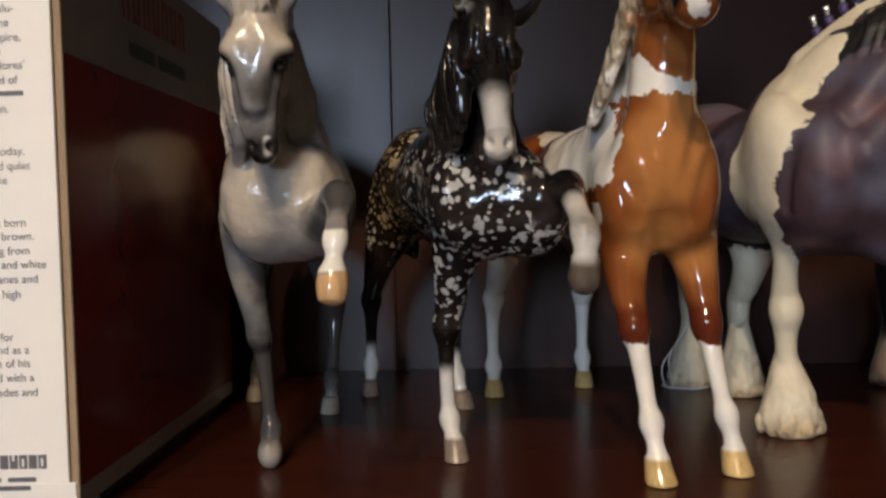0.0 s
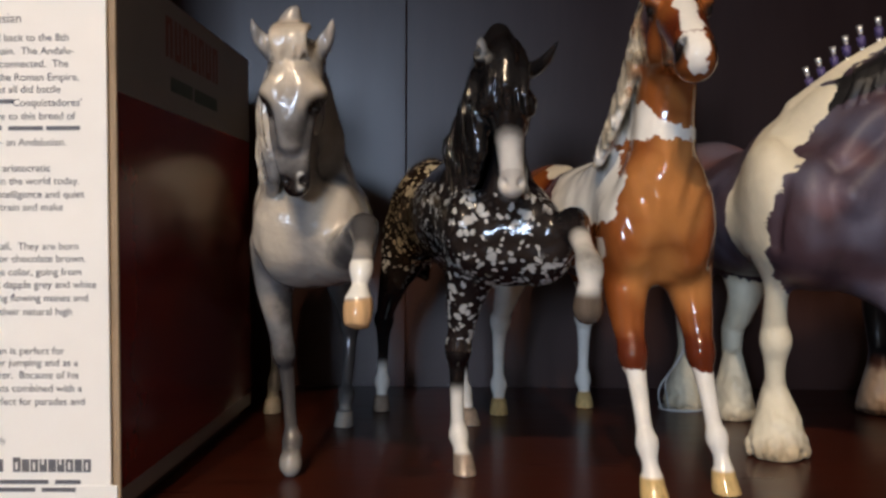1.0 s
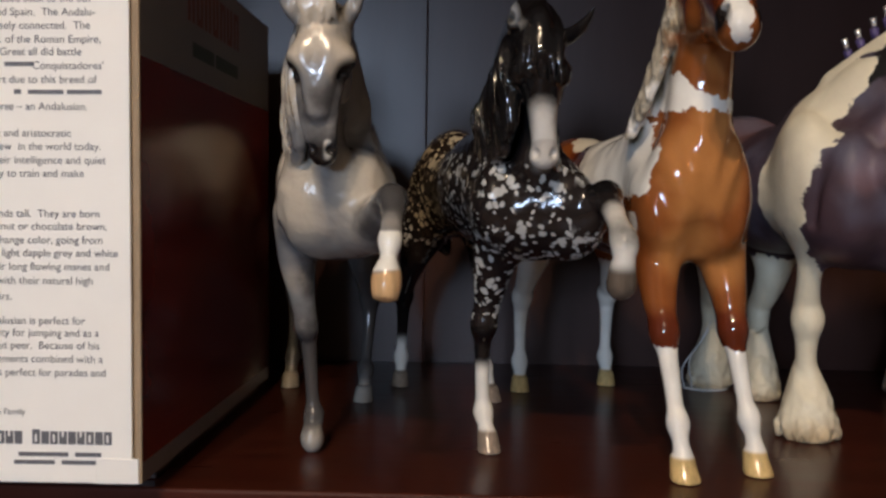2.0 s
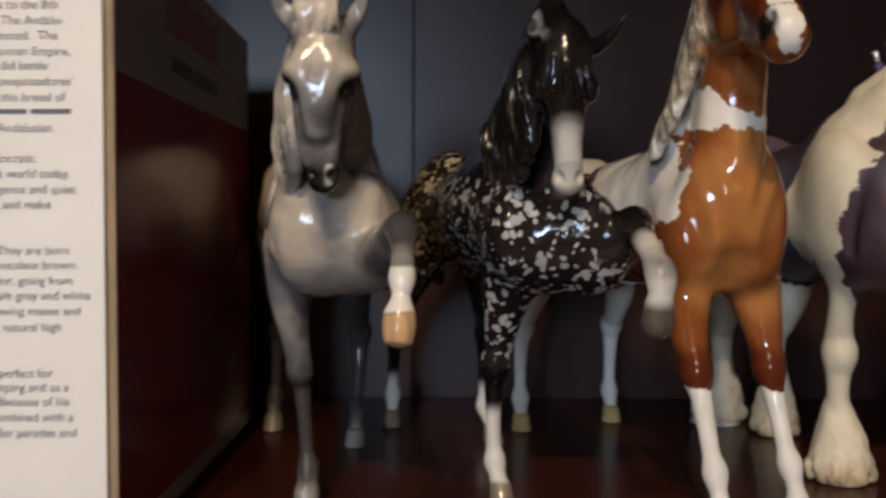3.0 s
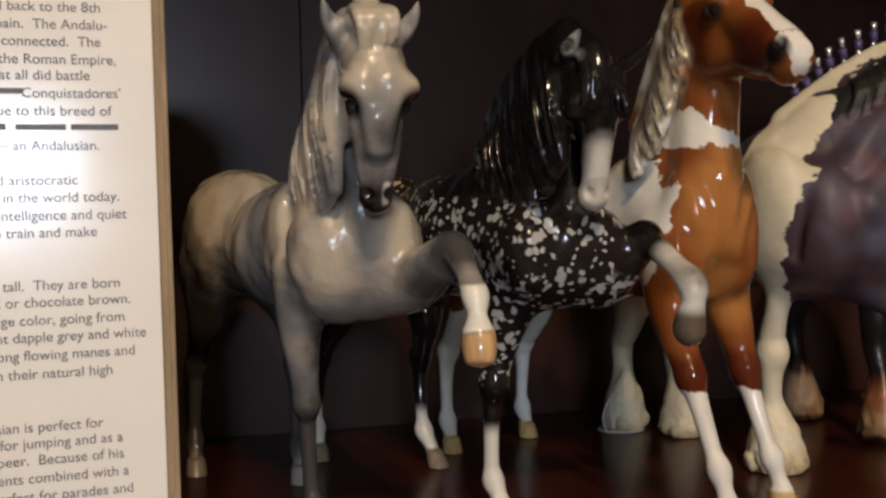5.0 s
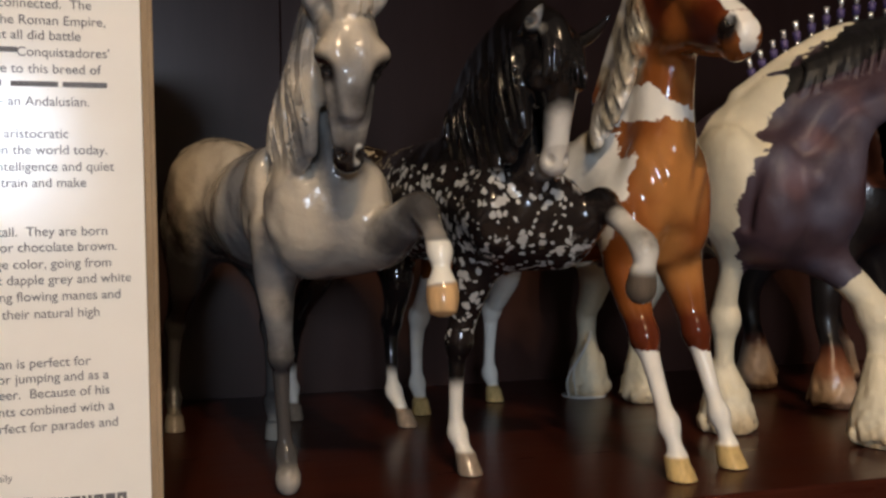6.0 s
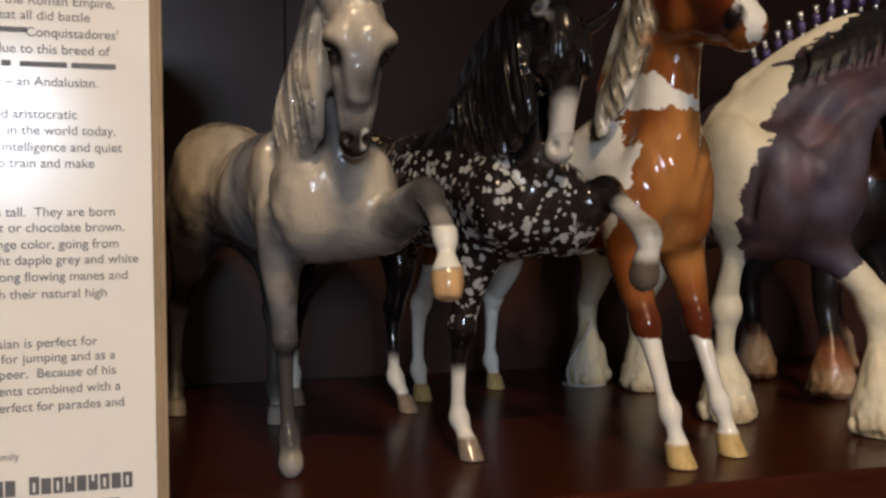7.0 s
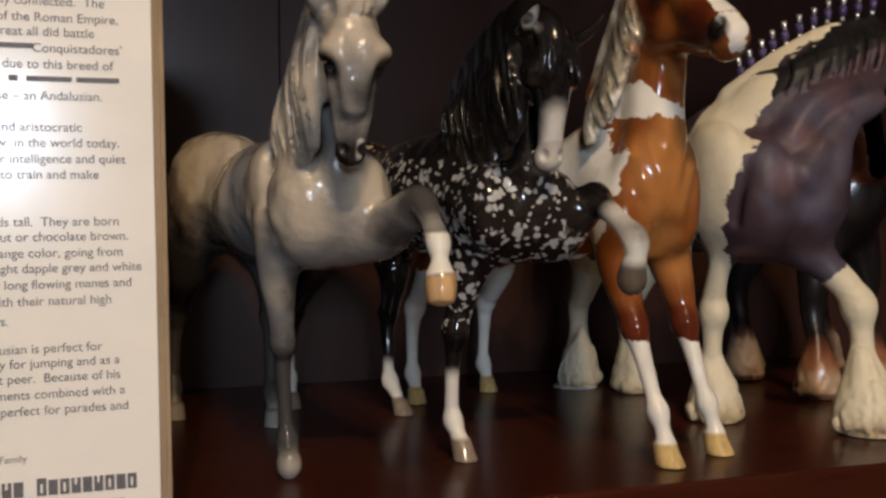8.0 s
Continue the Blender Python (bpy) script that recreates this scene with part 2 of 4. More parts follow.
# ---- sculpting: smooth unions of limbs and eggs on a grid, in millimetres ----
class Clay:
    def __init__(self, lo, hi, h=1.2):
        self.lo, self.h = np.array(lo, float), h
        self.n = [int((b - a) / h) + 2 for a, b in zip(lo, hi)]
        self.f = np.full(self.n, 40.0, np.float32)
        self.axes = [(self.lo[i] + h * np.arange(self.n[i])).astype(np.float32) for i in range(3)]

    def window(self, lo, hi):
        cut = []
        for i in range(3):
            a = max(0, int((lo[i] - self.lo[i]) / self.h) - 1)
            b = min(self.n[i], int((hi[i] - self.lo[i]) / self.h) + 3)
            cut.append(slice(a, max(a + 1, b)))
        x, y, z = (self.axes[i][cut[i]] for i in range(3))
        return tuple(cut), x[:, None, None], y[None, :, None], z[None, None, :]

    def join(self, cut, d, k, cutaway=False):
        f = self.f[cut]
        if cutaway:
            h = np.maximum(k - np.abs(f + d), 0) / k
            self.f[cut] = np.maximum(f, -d) + h * h * k * 0.25
        else:
            h = np.maximum(k - np.abs(f - d), 0) / k
            self.f[cut] = np.minimum(f, d) - h * h * k * 0.25

    def limb(self, points, k=4.0, fine=7, cutaway=False):
        """A tapered rod along a smooth curve through (x, y, z, radius)."""
        ps = np.array(points, np.float32)
        if fine > 1 and len(ps) > 2:
            ext = np.concatenate([[2 * ps[0] - ps[1]], ps, [2 * ps[-1] - ps[-2]]])
            out = []
            for i in range(len(ps) - 1):
                p0, p1, p2, p3 = ext[i:i + 4]
                for j in range(fine):
                    t = j / fine
                    out.append(0.5 * (2 * p1 + (p2 - p0) * t + (2 * p0 - 5 * p1 + 4 * p2 - p3) * t * t + (3 * p1 - p0 - 3 * p2 + p3) * t ** 3))
            ps = np.array(out + [ps[-1]], np.float32)
            ps[:, 3] = np.maximum(ps[:, 3], 0.5)
        pad = ps[:, 3].max() + k + 4
        cut, x, y, z = self.window(ps[:, :3].min(0) - pad, ps[:, :3].max(0) + pad)
        d = None
        for a, b in zip(ps[:-1], ps[1:]):
            v = b[:3] - a[:3]
            t = np.clip(((x - a[0]) * v[0] + (y - a[1]) * v[1] + (z - a[2]) * v[2]) / max(float(v @ v), 1e-6), 0, 1)
            e = np.sqrt((x - a[0] - t * v[0]) ** 2 + (y - a[1] - t * v[1]) ** 2 + (z - a[2] - t * v[2]) ** 2) - (a[3] + t * (b[3] - a[3]))
            d = e if d is None else np.minimum(d, e)
        self.join(cut, d, k, cutaway)

    def cup(self, x, y, h, r0, r1, ahead=(0.0, -2.0), k=1.0):
        """A hoof: a slanted frustum with a flat sole, r1 wide at the ground and r0 at its top."""
        cut, X, Y, Z = self.window((x - r1 - 8, y - r1 - 8, -3), (x + r1 + 8, y + r1 + 8, h + 6))
        t = np.clip(Z / h, 0, 1)
        d = np.sqrt((X - x - ahead[0] * (1 - 2 * t)) ** 2 + ((Y - y - ahead[1] * (1 - 2 * t)) / 1.12) ** 2) - (r1 + (r0 - r1) * t)
        self.join(cut, np.maximum(d, Z - h), k)

    def stub(self, a, b, ra, rb, k=1.0):
        """A frustum between two points with flat ends."""
        a, b = np.array(a, np.float32), np.array(b, np.float32)
        pad = max(ra, rb) + k + 4
        cut, X, Y, Z = self.window(np.minimum(a, b) - pad, np.maximum(a, b) + pad)
        v = b - a
        n = float(np.linalg.norm(v))
        s = ((X - a[0]) * v[0] + (Y - a[1]) * v[1] + (Z - a[2]) * v[2]) / n
        t = np.clip(s / n, 0, 1)
        r = np.sqrt(np.maximum((X - a[0]) ** 2 + (Y - a[1]) ** 2 + (Z - a[2]) ** 2 - s * s, 0))
        self.join(cut, np.maximum(r - (ra + (rb - ra) * t), np.maximum(-s, s - n)), k)

    def egg(self, c, r, k=8.0, turn=0.0, tip=0.0, cutaway=False):
        """An ellipsoid; turn: degrees about z, tip: degrees by which its y axis rises."""
        pad = max(r) + k + 3
        cut, x, y, z = self.window([a - pad for a in c], [a + pad for a in c])
        m = np.array((Euler((radians(tip), 0, radians(turn))).to_matrix().transposed()), np.float32)
        p = (x - c[0], y - c[1], z - c[2])
        q = [m[i][0] * p[0] + m[i][1] * p[1] + m[i][2] * p[2] for i in range(3)]
        k0 = np.sqrt(sum((q[i] / r[i]) ** 2 for i in range(3))) + 1e-6
        k1 = np.sqrt(sum((q[i] / r[i] ** 2) ** 2 for i in range(3))) + 1e-6
        self.join(cut, k0 * (k0 - 1) / k1, k, cutaway)

    def strands(self, rng, root, tip, count, r=1.8, wave=1.5, k=1.2, steps=6, swing=None):
        """Locks of hair whose roots run along one curve and whose tips run along another."""
        ra, ta = np.array(root, float), np.array(tip, float)
        for i in range(count):
            u = (i + rng.random() * 0.7) / count
            ends = []
            for arr in (ra, ta):
                s = u * (len(arr) - 1)
                j = min(int(s), len(arr) - 2)
                ends.append(arr[j] + (arr[j + 1] - arr[j]) * (s - j))
            phase, amp = rng.random() * 6.3, wave * (0.5 + rng.random())
            chain = []
            for j in range(steps + 1):
                v = j / steps
                p = ends[0] + (ends[1] - ends[0]) * v
                if swing is not None:
                    p = p + np.array(swing) * math.sin(math.pi * v)
                p = p + np.array([math.sin(phase + v * 5) * 0.5, math.sin(phase + v * 4.5), 0]) * amp * v
                chain.append((*p, r * (1.05 - 0.6 * v * v)))
            self.limb(chain, k, 1)

    def relief(self, amp, wave, seed, floor=95.0):
        """Uneven muscle over all that is modelled so far: smooth noise with wave lengths (x, y, z), fading below floor."""
        rng = np.random.default_rng(seed)
        lattice = rng.uniform(-1, 1, [int(n * self.h / w) + 3 for n, w in zip(self.n, wave)])
        for i in range(3):
            s = np.arange(self.n[i]) * self.h / wave[i]
            j = s.astype(int)
            t = s - j
            t = t * t * (3 - 2 * t)
            m = np.zeros((self.n[i], lattice.shape[0]))
            m[np.arange(self.n[i]), j] = 1 - t
            m[np.arange(self.n[i]), j + 1] += t
            lattice = np.moveaxis(np.tensordot(m, lattice, (1, 0)), 0, 2)
        fade = np.clip((self.axes[2] - floor) / 25, 0, 1)
        self.f += (amp * lattice * fade[None, None, :]).astype(np.float32)

    def surface(self):
        f, h = self.f, self.h
        zz = self.axes[2][None, None, :]
        f = np.maximum(f, 0.25 - zz)
        s = f < 0
        count = np.zeros([n - 1 for n in f.shape], np.int8)
        for i in (0, 1):
            for j in (0, 1):
                for k in (0, 1):
                    count += s[i:f.shape[0] - 1 + i, j:f.shape[1] - 1 + j, k:f.shape[2] - 1 + k]
        cells = np.argwhere((count > 0) & (count < 8))
        index = np.full(count.shape, -1, np.int64)
        index[tuple(cells.T)] = np.arange(len(cells))
        total, hits = np.zeros((len(cells), 3)), np.zeros(len(cells))
        corners = [(i, j, k) for i in (0, 1) for j in (0, 1) for k in (0, 1)]
        for a in corners:
            for ax in range(3):
                if a[ax]:
                    continue
                b = list(a)
                b[ax] = 1
                fa, fb = (f[tuple((cells + np.array(q)).T)] for q in (a, b))
                on = (fa < 0) != (fb < 0)
                t = np.where(on, fa / np.where(on, fa - fb, 1), 0)
                p = np.tile(np.array(a, float), (len(cells), 1))
                p[:, ax] += t
                total += p * on[:, None]
                hits += on
        verts = self.lo + h * (cells + total / hits[:, None])
        quads = []
        for ax in range(3):
            u, v = (ax + 1) % 3, (ax + 2) % 3
            lo, hi = [slice(None)] * 3, [slice(None)] * 3
            lo[ax], hi[ax] = slice(0, -1), slice(1, None)
            change = s[tuple(lo)] != s[tuple(hi)]
            e = np.argwhere(change)
            e = e[(e[:, u] > 0) & (e[:, v] > 0) & (e[:, u] < f.shape[u] - 1) & (e[:, v] < f.shape[v] - 1)]
            q = []
            for du, dv in ((-1, -1), (0, -1), (0, 0), (-1, 0)):
                c = e.copy()
                c[:, u] += du
                c[:, v] += dv
                q.append(index[tuple(c.T)])
            q = np.stack(q, 1)
            inside = s[tuple(e.T)]
            q[~inside] = q[~inside][:, ::-1]
            quads.append(q)
        quads = np.concatenate(quads)
        # two passes of smoothing, the soles kept flat
        ab = np.concatenate([quads[:, (i, (i + 1) % 4)] for i in range(4)])
        for _ in range(2):
            acc, num = np.zeros_like(verts), np.zeros(len(verts))
            for c in range(3):
                acc[:, c] = np.bincount(ab[:, 0], verts[ab[:, 1], c], len(verts)) + np.bincount(ab[:, 1], verts[ab[:, 0], c], len(verts))
            num = np.bincount(ab.ravel(), minlength=len(verts))
            mean = acc / num[:, None]
            mean[:, 2] = np.where(verts[:, 2] < 1.5, verts[:, 2], mean[:, 2])
            verts = verts * 0.45 + mean * 0.55
        return verts, quads


def near(p, *balls):
    """Signed field, positive inside any of the balls (x, y, z, r)."""
    return np.max([b[3] - np.linalg.norm(p - np.array(b[:3]), axis=1) for b in balls], 0)


def rod(p, a, b, r, r2=None):
    a, b = np.array(a, float), np.array(b, float)
    v = b - a
    t = np.clip((p - a) @ v / (v @ v), 0, 1)
    return r + ((r if r2 is None else r2) - r) * t - np.linalg.norm(p - a - t[:, None] * v, axis=1)


def figurine(name, clay, fields, mat, base, extra=None):
    """One mesh from the clay with its paint fields, standing at base (mm)."""
    verts, quads = clay.surface()
    mesh = bpy.data.meshes.new(name)
    local = (verts - np.array(base)) / 1000
    slots = np.zeros(len(quads), np.int32)
    count = len(verts)
    if extra:
        local = np.concatenate([local, (extra[0] - np.array(base)) / 1000])
        quads = np.concatenate([quads, extra[1] + count])
        slots = np.concatenate([slots, extra[2]])
    mesh.vertices.add(len(local))
    mesh.vertices.foreach_set("co", local.astype(np.float32).ravel())
    mesh.loops.add(quads.size)
    mesh.loops.foreach_set("vertex_index", quads.astype(np.int32).ravel())
    mesh.polygons.add(len(quads))
    mesh.polygons.foreach_set("loop_start", np.arange(0, quads.size, 4, dtype=np.int32))
    mesh.polygons.foreach_set("material_index", slots)
    mesh.polygons.foreach_set("use_smooth", np.ones(len(quads), bool))
    mesh.update(calc_edges=True)
    mesh.validate()
    for key in ("white", "dark", "hoof", "warm", "eye", "spot", "mane"):
        at = mesh.attributes.new(key, "FLOAT", "POINT")
        value = np.full(len(local), -30.0, np.float32)
        if key in fields:
            value[:count] = fields[key](verts)
        at.data.foreach_set("value", value)
    mesh.materials.append(mat)
    if extra:
        mesh.materials.append(purple_yarn)
        mesh.materials.append(silver)
    ob = new(name, mesh)
    ob.location = [c / 1000 for c in base]
    return ob


# ---- the room behind the camera ----
def shell():
    w = 0.1
    x0, x1, y0, y1, z0, z1 = -2.2, 2.4, -2.6, 0.95, -1.1, 1.5
    tagged(finish("floor", slab((x0, y0, z0 - w), (x1, y1, z0)), room_floor_wood), "plain brown wooden floor of the room", "floor", kind="structure")
    tagged(finish("ceiling", slab((x0, y0, z1), (x1, y1, z1 + w)), plaster), "plain plaster ceiling of the room", "ceiling", kind="structure")
    tagged(finish("wall_west", slab((x0 - w, y0, z0), (x0, y1, z1)), plaster), "plain plaster side wall of the room", "wall", kind="structure")
    tagged(finish("wall_east", slab((x1, y0, z0), (x1 + w, y1, z1)), plaster), "plain plaster side wall of the room", "wall", kind="structure")
    tagged(finish("wall_north", slab((x0, y1, z0), (x1, y1 + w, z1)), plaster), "plain plaster wall behind the bookcase", "wall", kind="structure")
    wx0, wx1, wz0, wz1 = WINDOW_X - WINDOW_W / 2, WINDOW_X + WINDOW_W / 2, WINDOW_Z, WINDOW_Z + WINDOW_H
    bm = slab((x0, y0 - w, z0), (wx0, y0, z1))
    for lo, hi in (((wx1, y0 - w, z0), (x1, y0, z1)), ((wx0, y0 - w, z0), (wx1, y0, wz0)), ((wx0, y0 - w, wz1), (wx1, y0, z1))):
        other = slab(lo, hi)
        tmp = bpy.data.meshes.new("piece")
        other.to_mesh(tmp)
        bm.from_mesh(tmp)
        other.free()
        bpy.data.meshes.remove(tmp)
    tagged(finish("wall_south", bm, plaster), "plain plaster wall with a window opening", "wall", kind="structure")
    win = empty("window_1", (WINDOW_X, y0, wz0))
    for lo, hi in (((-0.01, 0.0, 0), (0.01, 0.03, WINDOW_H)), ((-WINDOW_W / 2, 0.002, 0.175), (-0.01, 0.028, 0.195)), ((0.01, 0.002, 0.175), (WINDOW_W / 2, 0.028, 0.195))):
        part("glazing_bar", slab(lo, hi), glass_frame, win)
    tagged(win, "white painted window with glazing bars", "window", kind="structure")


shell()


# ---- bookcase: shelves, back panels, side ----
def bookcase():
    case = empty("bookcase", (0, 0.6, -0.019))
    inv = Matrix.Translation((0, -0.6, 0.019))

    def put(name, lo, hi, mat, bevel=0.0012, label=""):
        bm = slab(lo, hi, bevel)
        bmesh.ops.transform(bm, matrix=inv, verts=bm.verts)
        return part(name, bm, mat, case, label)

    put("shelf", (-0.262, 0.414, -0.019), (0.70, 0.79, 0.0), shelf_wood, 0.0016, "glossy red-brown stained shelf board")
    # Upper shelf is added unseen, at a height that keeps lamp light off the back.
    put("unseen_upper_shelf", (-0.262, 0.414, 0.37), (0.70, 0.79, 0.389), shelf_wood)
    put("lower_shelf", (-0.262, 0.414, -0.37), (0.70, 0.79, -0.351), shelf_wood)
    put("bottom_shelf", (-0.262, 0.414, -1.06), (0.70, 0.79, -1.04), shelf_wood)
    put("top_board", (-0.262, 0.414, 0.78), (0.70, 0.79, 0.8), shelf_wood)
    put("side_panel", (-0.284, 0.410, -1.1), (-0.262, 0.80, 0.8), shelf_wood)
    put("side_panel", (0.70, 0.410, -1.1), (0.722, 0.80, 0.8), shelf_wood)
    put("back_panel", (-0.262, 0.79, -1.1), (-0.0473, 0.796, 0.8), back_wood, 0.0008, "dark wood back panel with a joint")
    put("back_panel", (-0.047, 0.79, -1.1), (0.70, 0.796, 0.8), back_wood, 0.0008)
    tagged(case, "dark red-brown stained wooden bookcase with glossy shelves", "bookcase")


bookcase()


# ---- carton with printed text ----
BOX_X, BOX_Y = -0.1488, 0.391
FONT = bpy.data.curves.new("probe", "FONT").font


def lettering(name, text, right, z, size, mat, parent, offset, squeeze=1.0):
    cu = bpy.data.curves.new(name, "FONT")
    cu.body, cu.size, cu.align_x = text, size, "RIGHT"
    tmp = new("tmp", cu)
    bpy.context.view_layer.update()
    mesh = bpy.data.meshes.new_from_object(tmp.evaluated_get(bpy.context.evaluated_depsgraph_get()))
    bpy.data.objects.remove(tmp)
    mesh.materials.clear()
    mesh.materials.append(mat)
    mesh.transform(pose(right, BOX_Y - 0.0003, z, 90) @ Matrix.Diagonal((squeeze, 1, 1, 1)))
    mesh.transform(Matrix.Translation([-c for c in offset]))
    ob = new(name, mesh)
    ob.parent = parent
    return ob


def carton():
    base = (-0.205, 0.53, 0.0)
    box = empty("carton", base)
    inv = Matrix.Translation([-c for c in base])

    def put(name, lo, hi, mat, bevel=0.0, label=""):
        bm = slab(lo, hi, bevel)
        bmesh.ops.transform(bm, matrix=inv, verts=bm.verts)
        return part(name, bm, mat, box, label)

    x0, x1, y0, y1, top, low = -0.258, BOX_X, BOX_Y, 0.655, 0.252, 0.008
    put("base", (x0 + 0.004, 0.428, 0.0), (x1 - 0.006, y1 - 0.006, low - 0.0004), ink_dark, 0.0005, "dark thin base")
    put("body", (x0, y0 + 0.0026, low), (x1 - 0.0008, y1, top), card_brown, 0.0006, "raw brown cardboard")
    put("front_panel", (x0, y0, low), (x1 - 0.0042, y0 + 0.0024, top), card_white, 0.0005, "white glossy card with black print")
    put("corner_flap", (x1 - 0.02, y0 - 0.0006, low), (x1 - 0.0012, y0 + 0.001, low + 0.0112), card_white, 0.0004, "white folded corner flap")
    put("edge_strip", (x1 - 0.0018, y0 + 0.0003, low), (x1, y0 + 0.0022, top), card_brown, 0.0005, "raw cardboard edge")
    put("red_panel", (x1 - 0.0008, y0 + 0.0024, low + 0.009), (x1, y1, 0.194), card_red, 0, "dark red printed side")
    put("pale_panel", (x1 - 0.0008, y0 + 0.0024, 0.194), (x1, y1, top), card_grey, 0, "pale printed band")
    put("lower_rim", (x1 - 0.0008, y0 + 0.0024, low), (x1 - 0.0002, y1, low + 0.009), card_grey, 0, "pale printed rim")
    # printed shapes on the side: strokes of a plain mark and bars
    sx = x1 + 0.0002
    for i in range(7):
        a = 0.464 + i * 0.0155
        put("print_bar", (x1 - 0.0002, a, 0.222), (sx, a + 0.0035, 0.243), ink_red)
        put("print_bar", (x1 - 0.0002, a + 0.0075, 0.222), (sx, a + 0.011, 0.243), ink_red)
        put("print_bar", (x1 - 0.0002, a + 0.0036, 0.222 if i % 2 else 0.239), (sx, a + 0.0074, 0.226 if i % 2 else 0.243), ink_red)
    for a, b in ((0.472, 0.512), (0.517, 0.566)):
        put("print_bar", (x1 - 0.0002, a, 0.205), (sx, b, 0.2125), ink_green)
    # text: the right end and the middle of each line
    size, lead = 0.0047, 0.0011
    lines = [
        (-0.1693, 0.2065, "closely connected.  The"), (-0.1646, 0.2006, "reat. of the Roman Empire,"), (-0.1731, 0.1953, "er the Great all did battle"), (-0.1635, 0.1894, "Conquistadores'"),
        (-0.1668, 0.1835, "s in part due to this breed of"), (-0.1707, 0.172, "te horse \u2013 an Andalusian."), (-0.178, 0.1606, "cient and aristocratic"),
        (-0.165, 0.1549, "tively few  in the world today."), (-0.163, 0.149, "for their intelligence and quiet"), (-0.1725, 0.1433, "e easy to train and make")]
    lines2 = [
        (-0.1657, 0.126, "16 hands tall.  They are born"), (-0.1626, 0.1205, "chestnut or chocolate brown."), (-0.1646, 0.1146, "to change color, going from"),
        (-0.158, 0.109, "to a light dapple grey and white"), (-0.1617, 0.1031, "Their long flowing manes and"), (-0.169, 0.097, "sight with their natural high"),
        (-0.2046, 0.09, "ceful airs."), (-0.1727, 0.0796, "Andalusian is perfect for"), (-0.1666, 0.0743, "affinity for jumping and as a"),
        (-0.1664, 0.0688, "without peer.  Because of his"), (-0.165, 0.0629, "movements combined with a"), (-0.1637, 0.057, "he is perfect for parades and"),
        (-0.1995, 0.04, "alusian Family"), (-0.167, 0.2122, "rated Spain.  The Andalu-"), (-0.169, 0.218, "traced back to the 8th"), (-0.19, 0.2262, "alusian")]
    for right, z, words in lines + lines2:
        big = {"alusian Family": 0.8, "alusian": 1.25}.get(words, 1.0)
        tagged(lettering("printed_line", words, right - 0.0003, z - lead - 0.0008, size * big, ink, box, base), kind="stuff")
    # words kept as bars
    yb = y0 - 0.0003
    for a, b, z in ((-0.207, -0.1945, 0.1888), (-0.197, -0.1815, 0.1769), (-0.18, -0.165, 0.1769), (-0.203, -0.181, 0.0198), (-0.178, -0.1665, 0.0198), (-0.205, -0.187, 0.0163), (-0.184, -0.166, 0.0163)):
        put("print_bar", (a, yb, z), (b, y0 + 0.0004, z + 0.0018), ink)
    put("print_bar", (-0.203, yb, 0.1769), (-0.2, y0 + 0.0004, 0.1789), ink)
    # the maker's mark: plain notched blocks
    for i in range(14):
        a = -0.2165 + i * 0.00395
        if i == 4:
            continue
        put("mark_block", (a, yb - 0.0001, 0.0252), (a + 0.0033, y0 + 0.0004, 0.0308 if i != 5 else 0.0316), ink)
        if i % 3:
            put("mark_notch", (a + 0.0012, yb - 0.0003, 0.0262 if i % 2 else 0.0285), (a + 0.002, yb - 0.0001, 0.0295 if i % 2 else 0.0309), card_white)
    box.rotation_euler = (0, radians(-0.4), 0)
    tagged(box, "white cardboard carton with black text and dark red printed side", "box")


carton()


# ---- figurines ----
def xband(p, x0, z0, slope):
    """Positive on the side of lower x of a leaning line in the x-z plane."""
    return x0 + (p[:, 2] - z0) * slope - p[:, 0]


def joint(c, x, y, z, rad, tall=1.15, k=4.0):
    """The thickening of a knee, hock or fetlock."""
    c.egg((x, y, z), (rad, rad * 1.08, rad * tall), k)


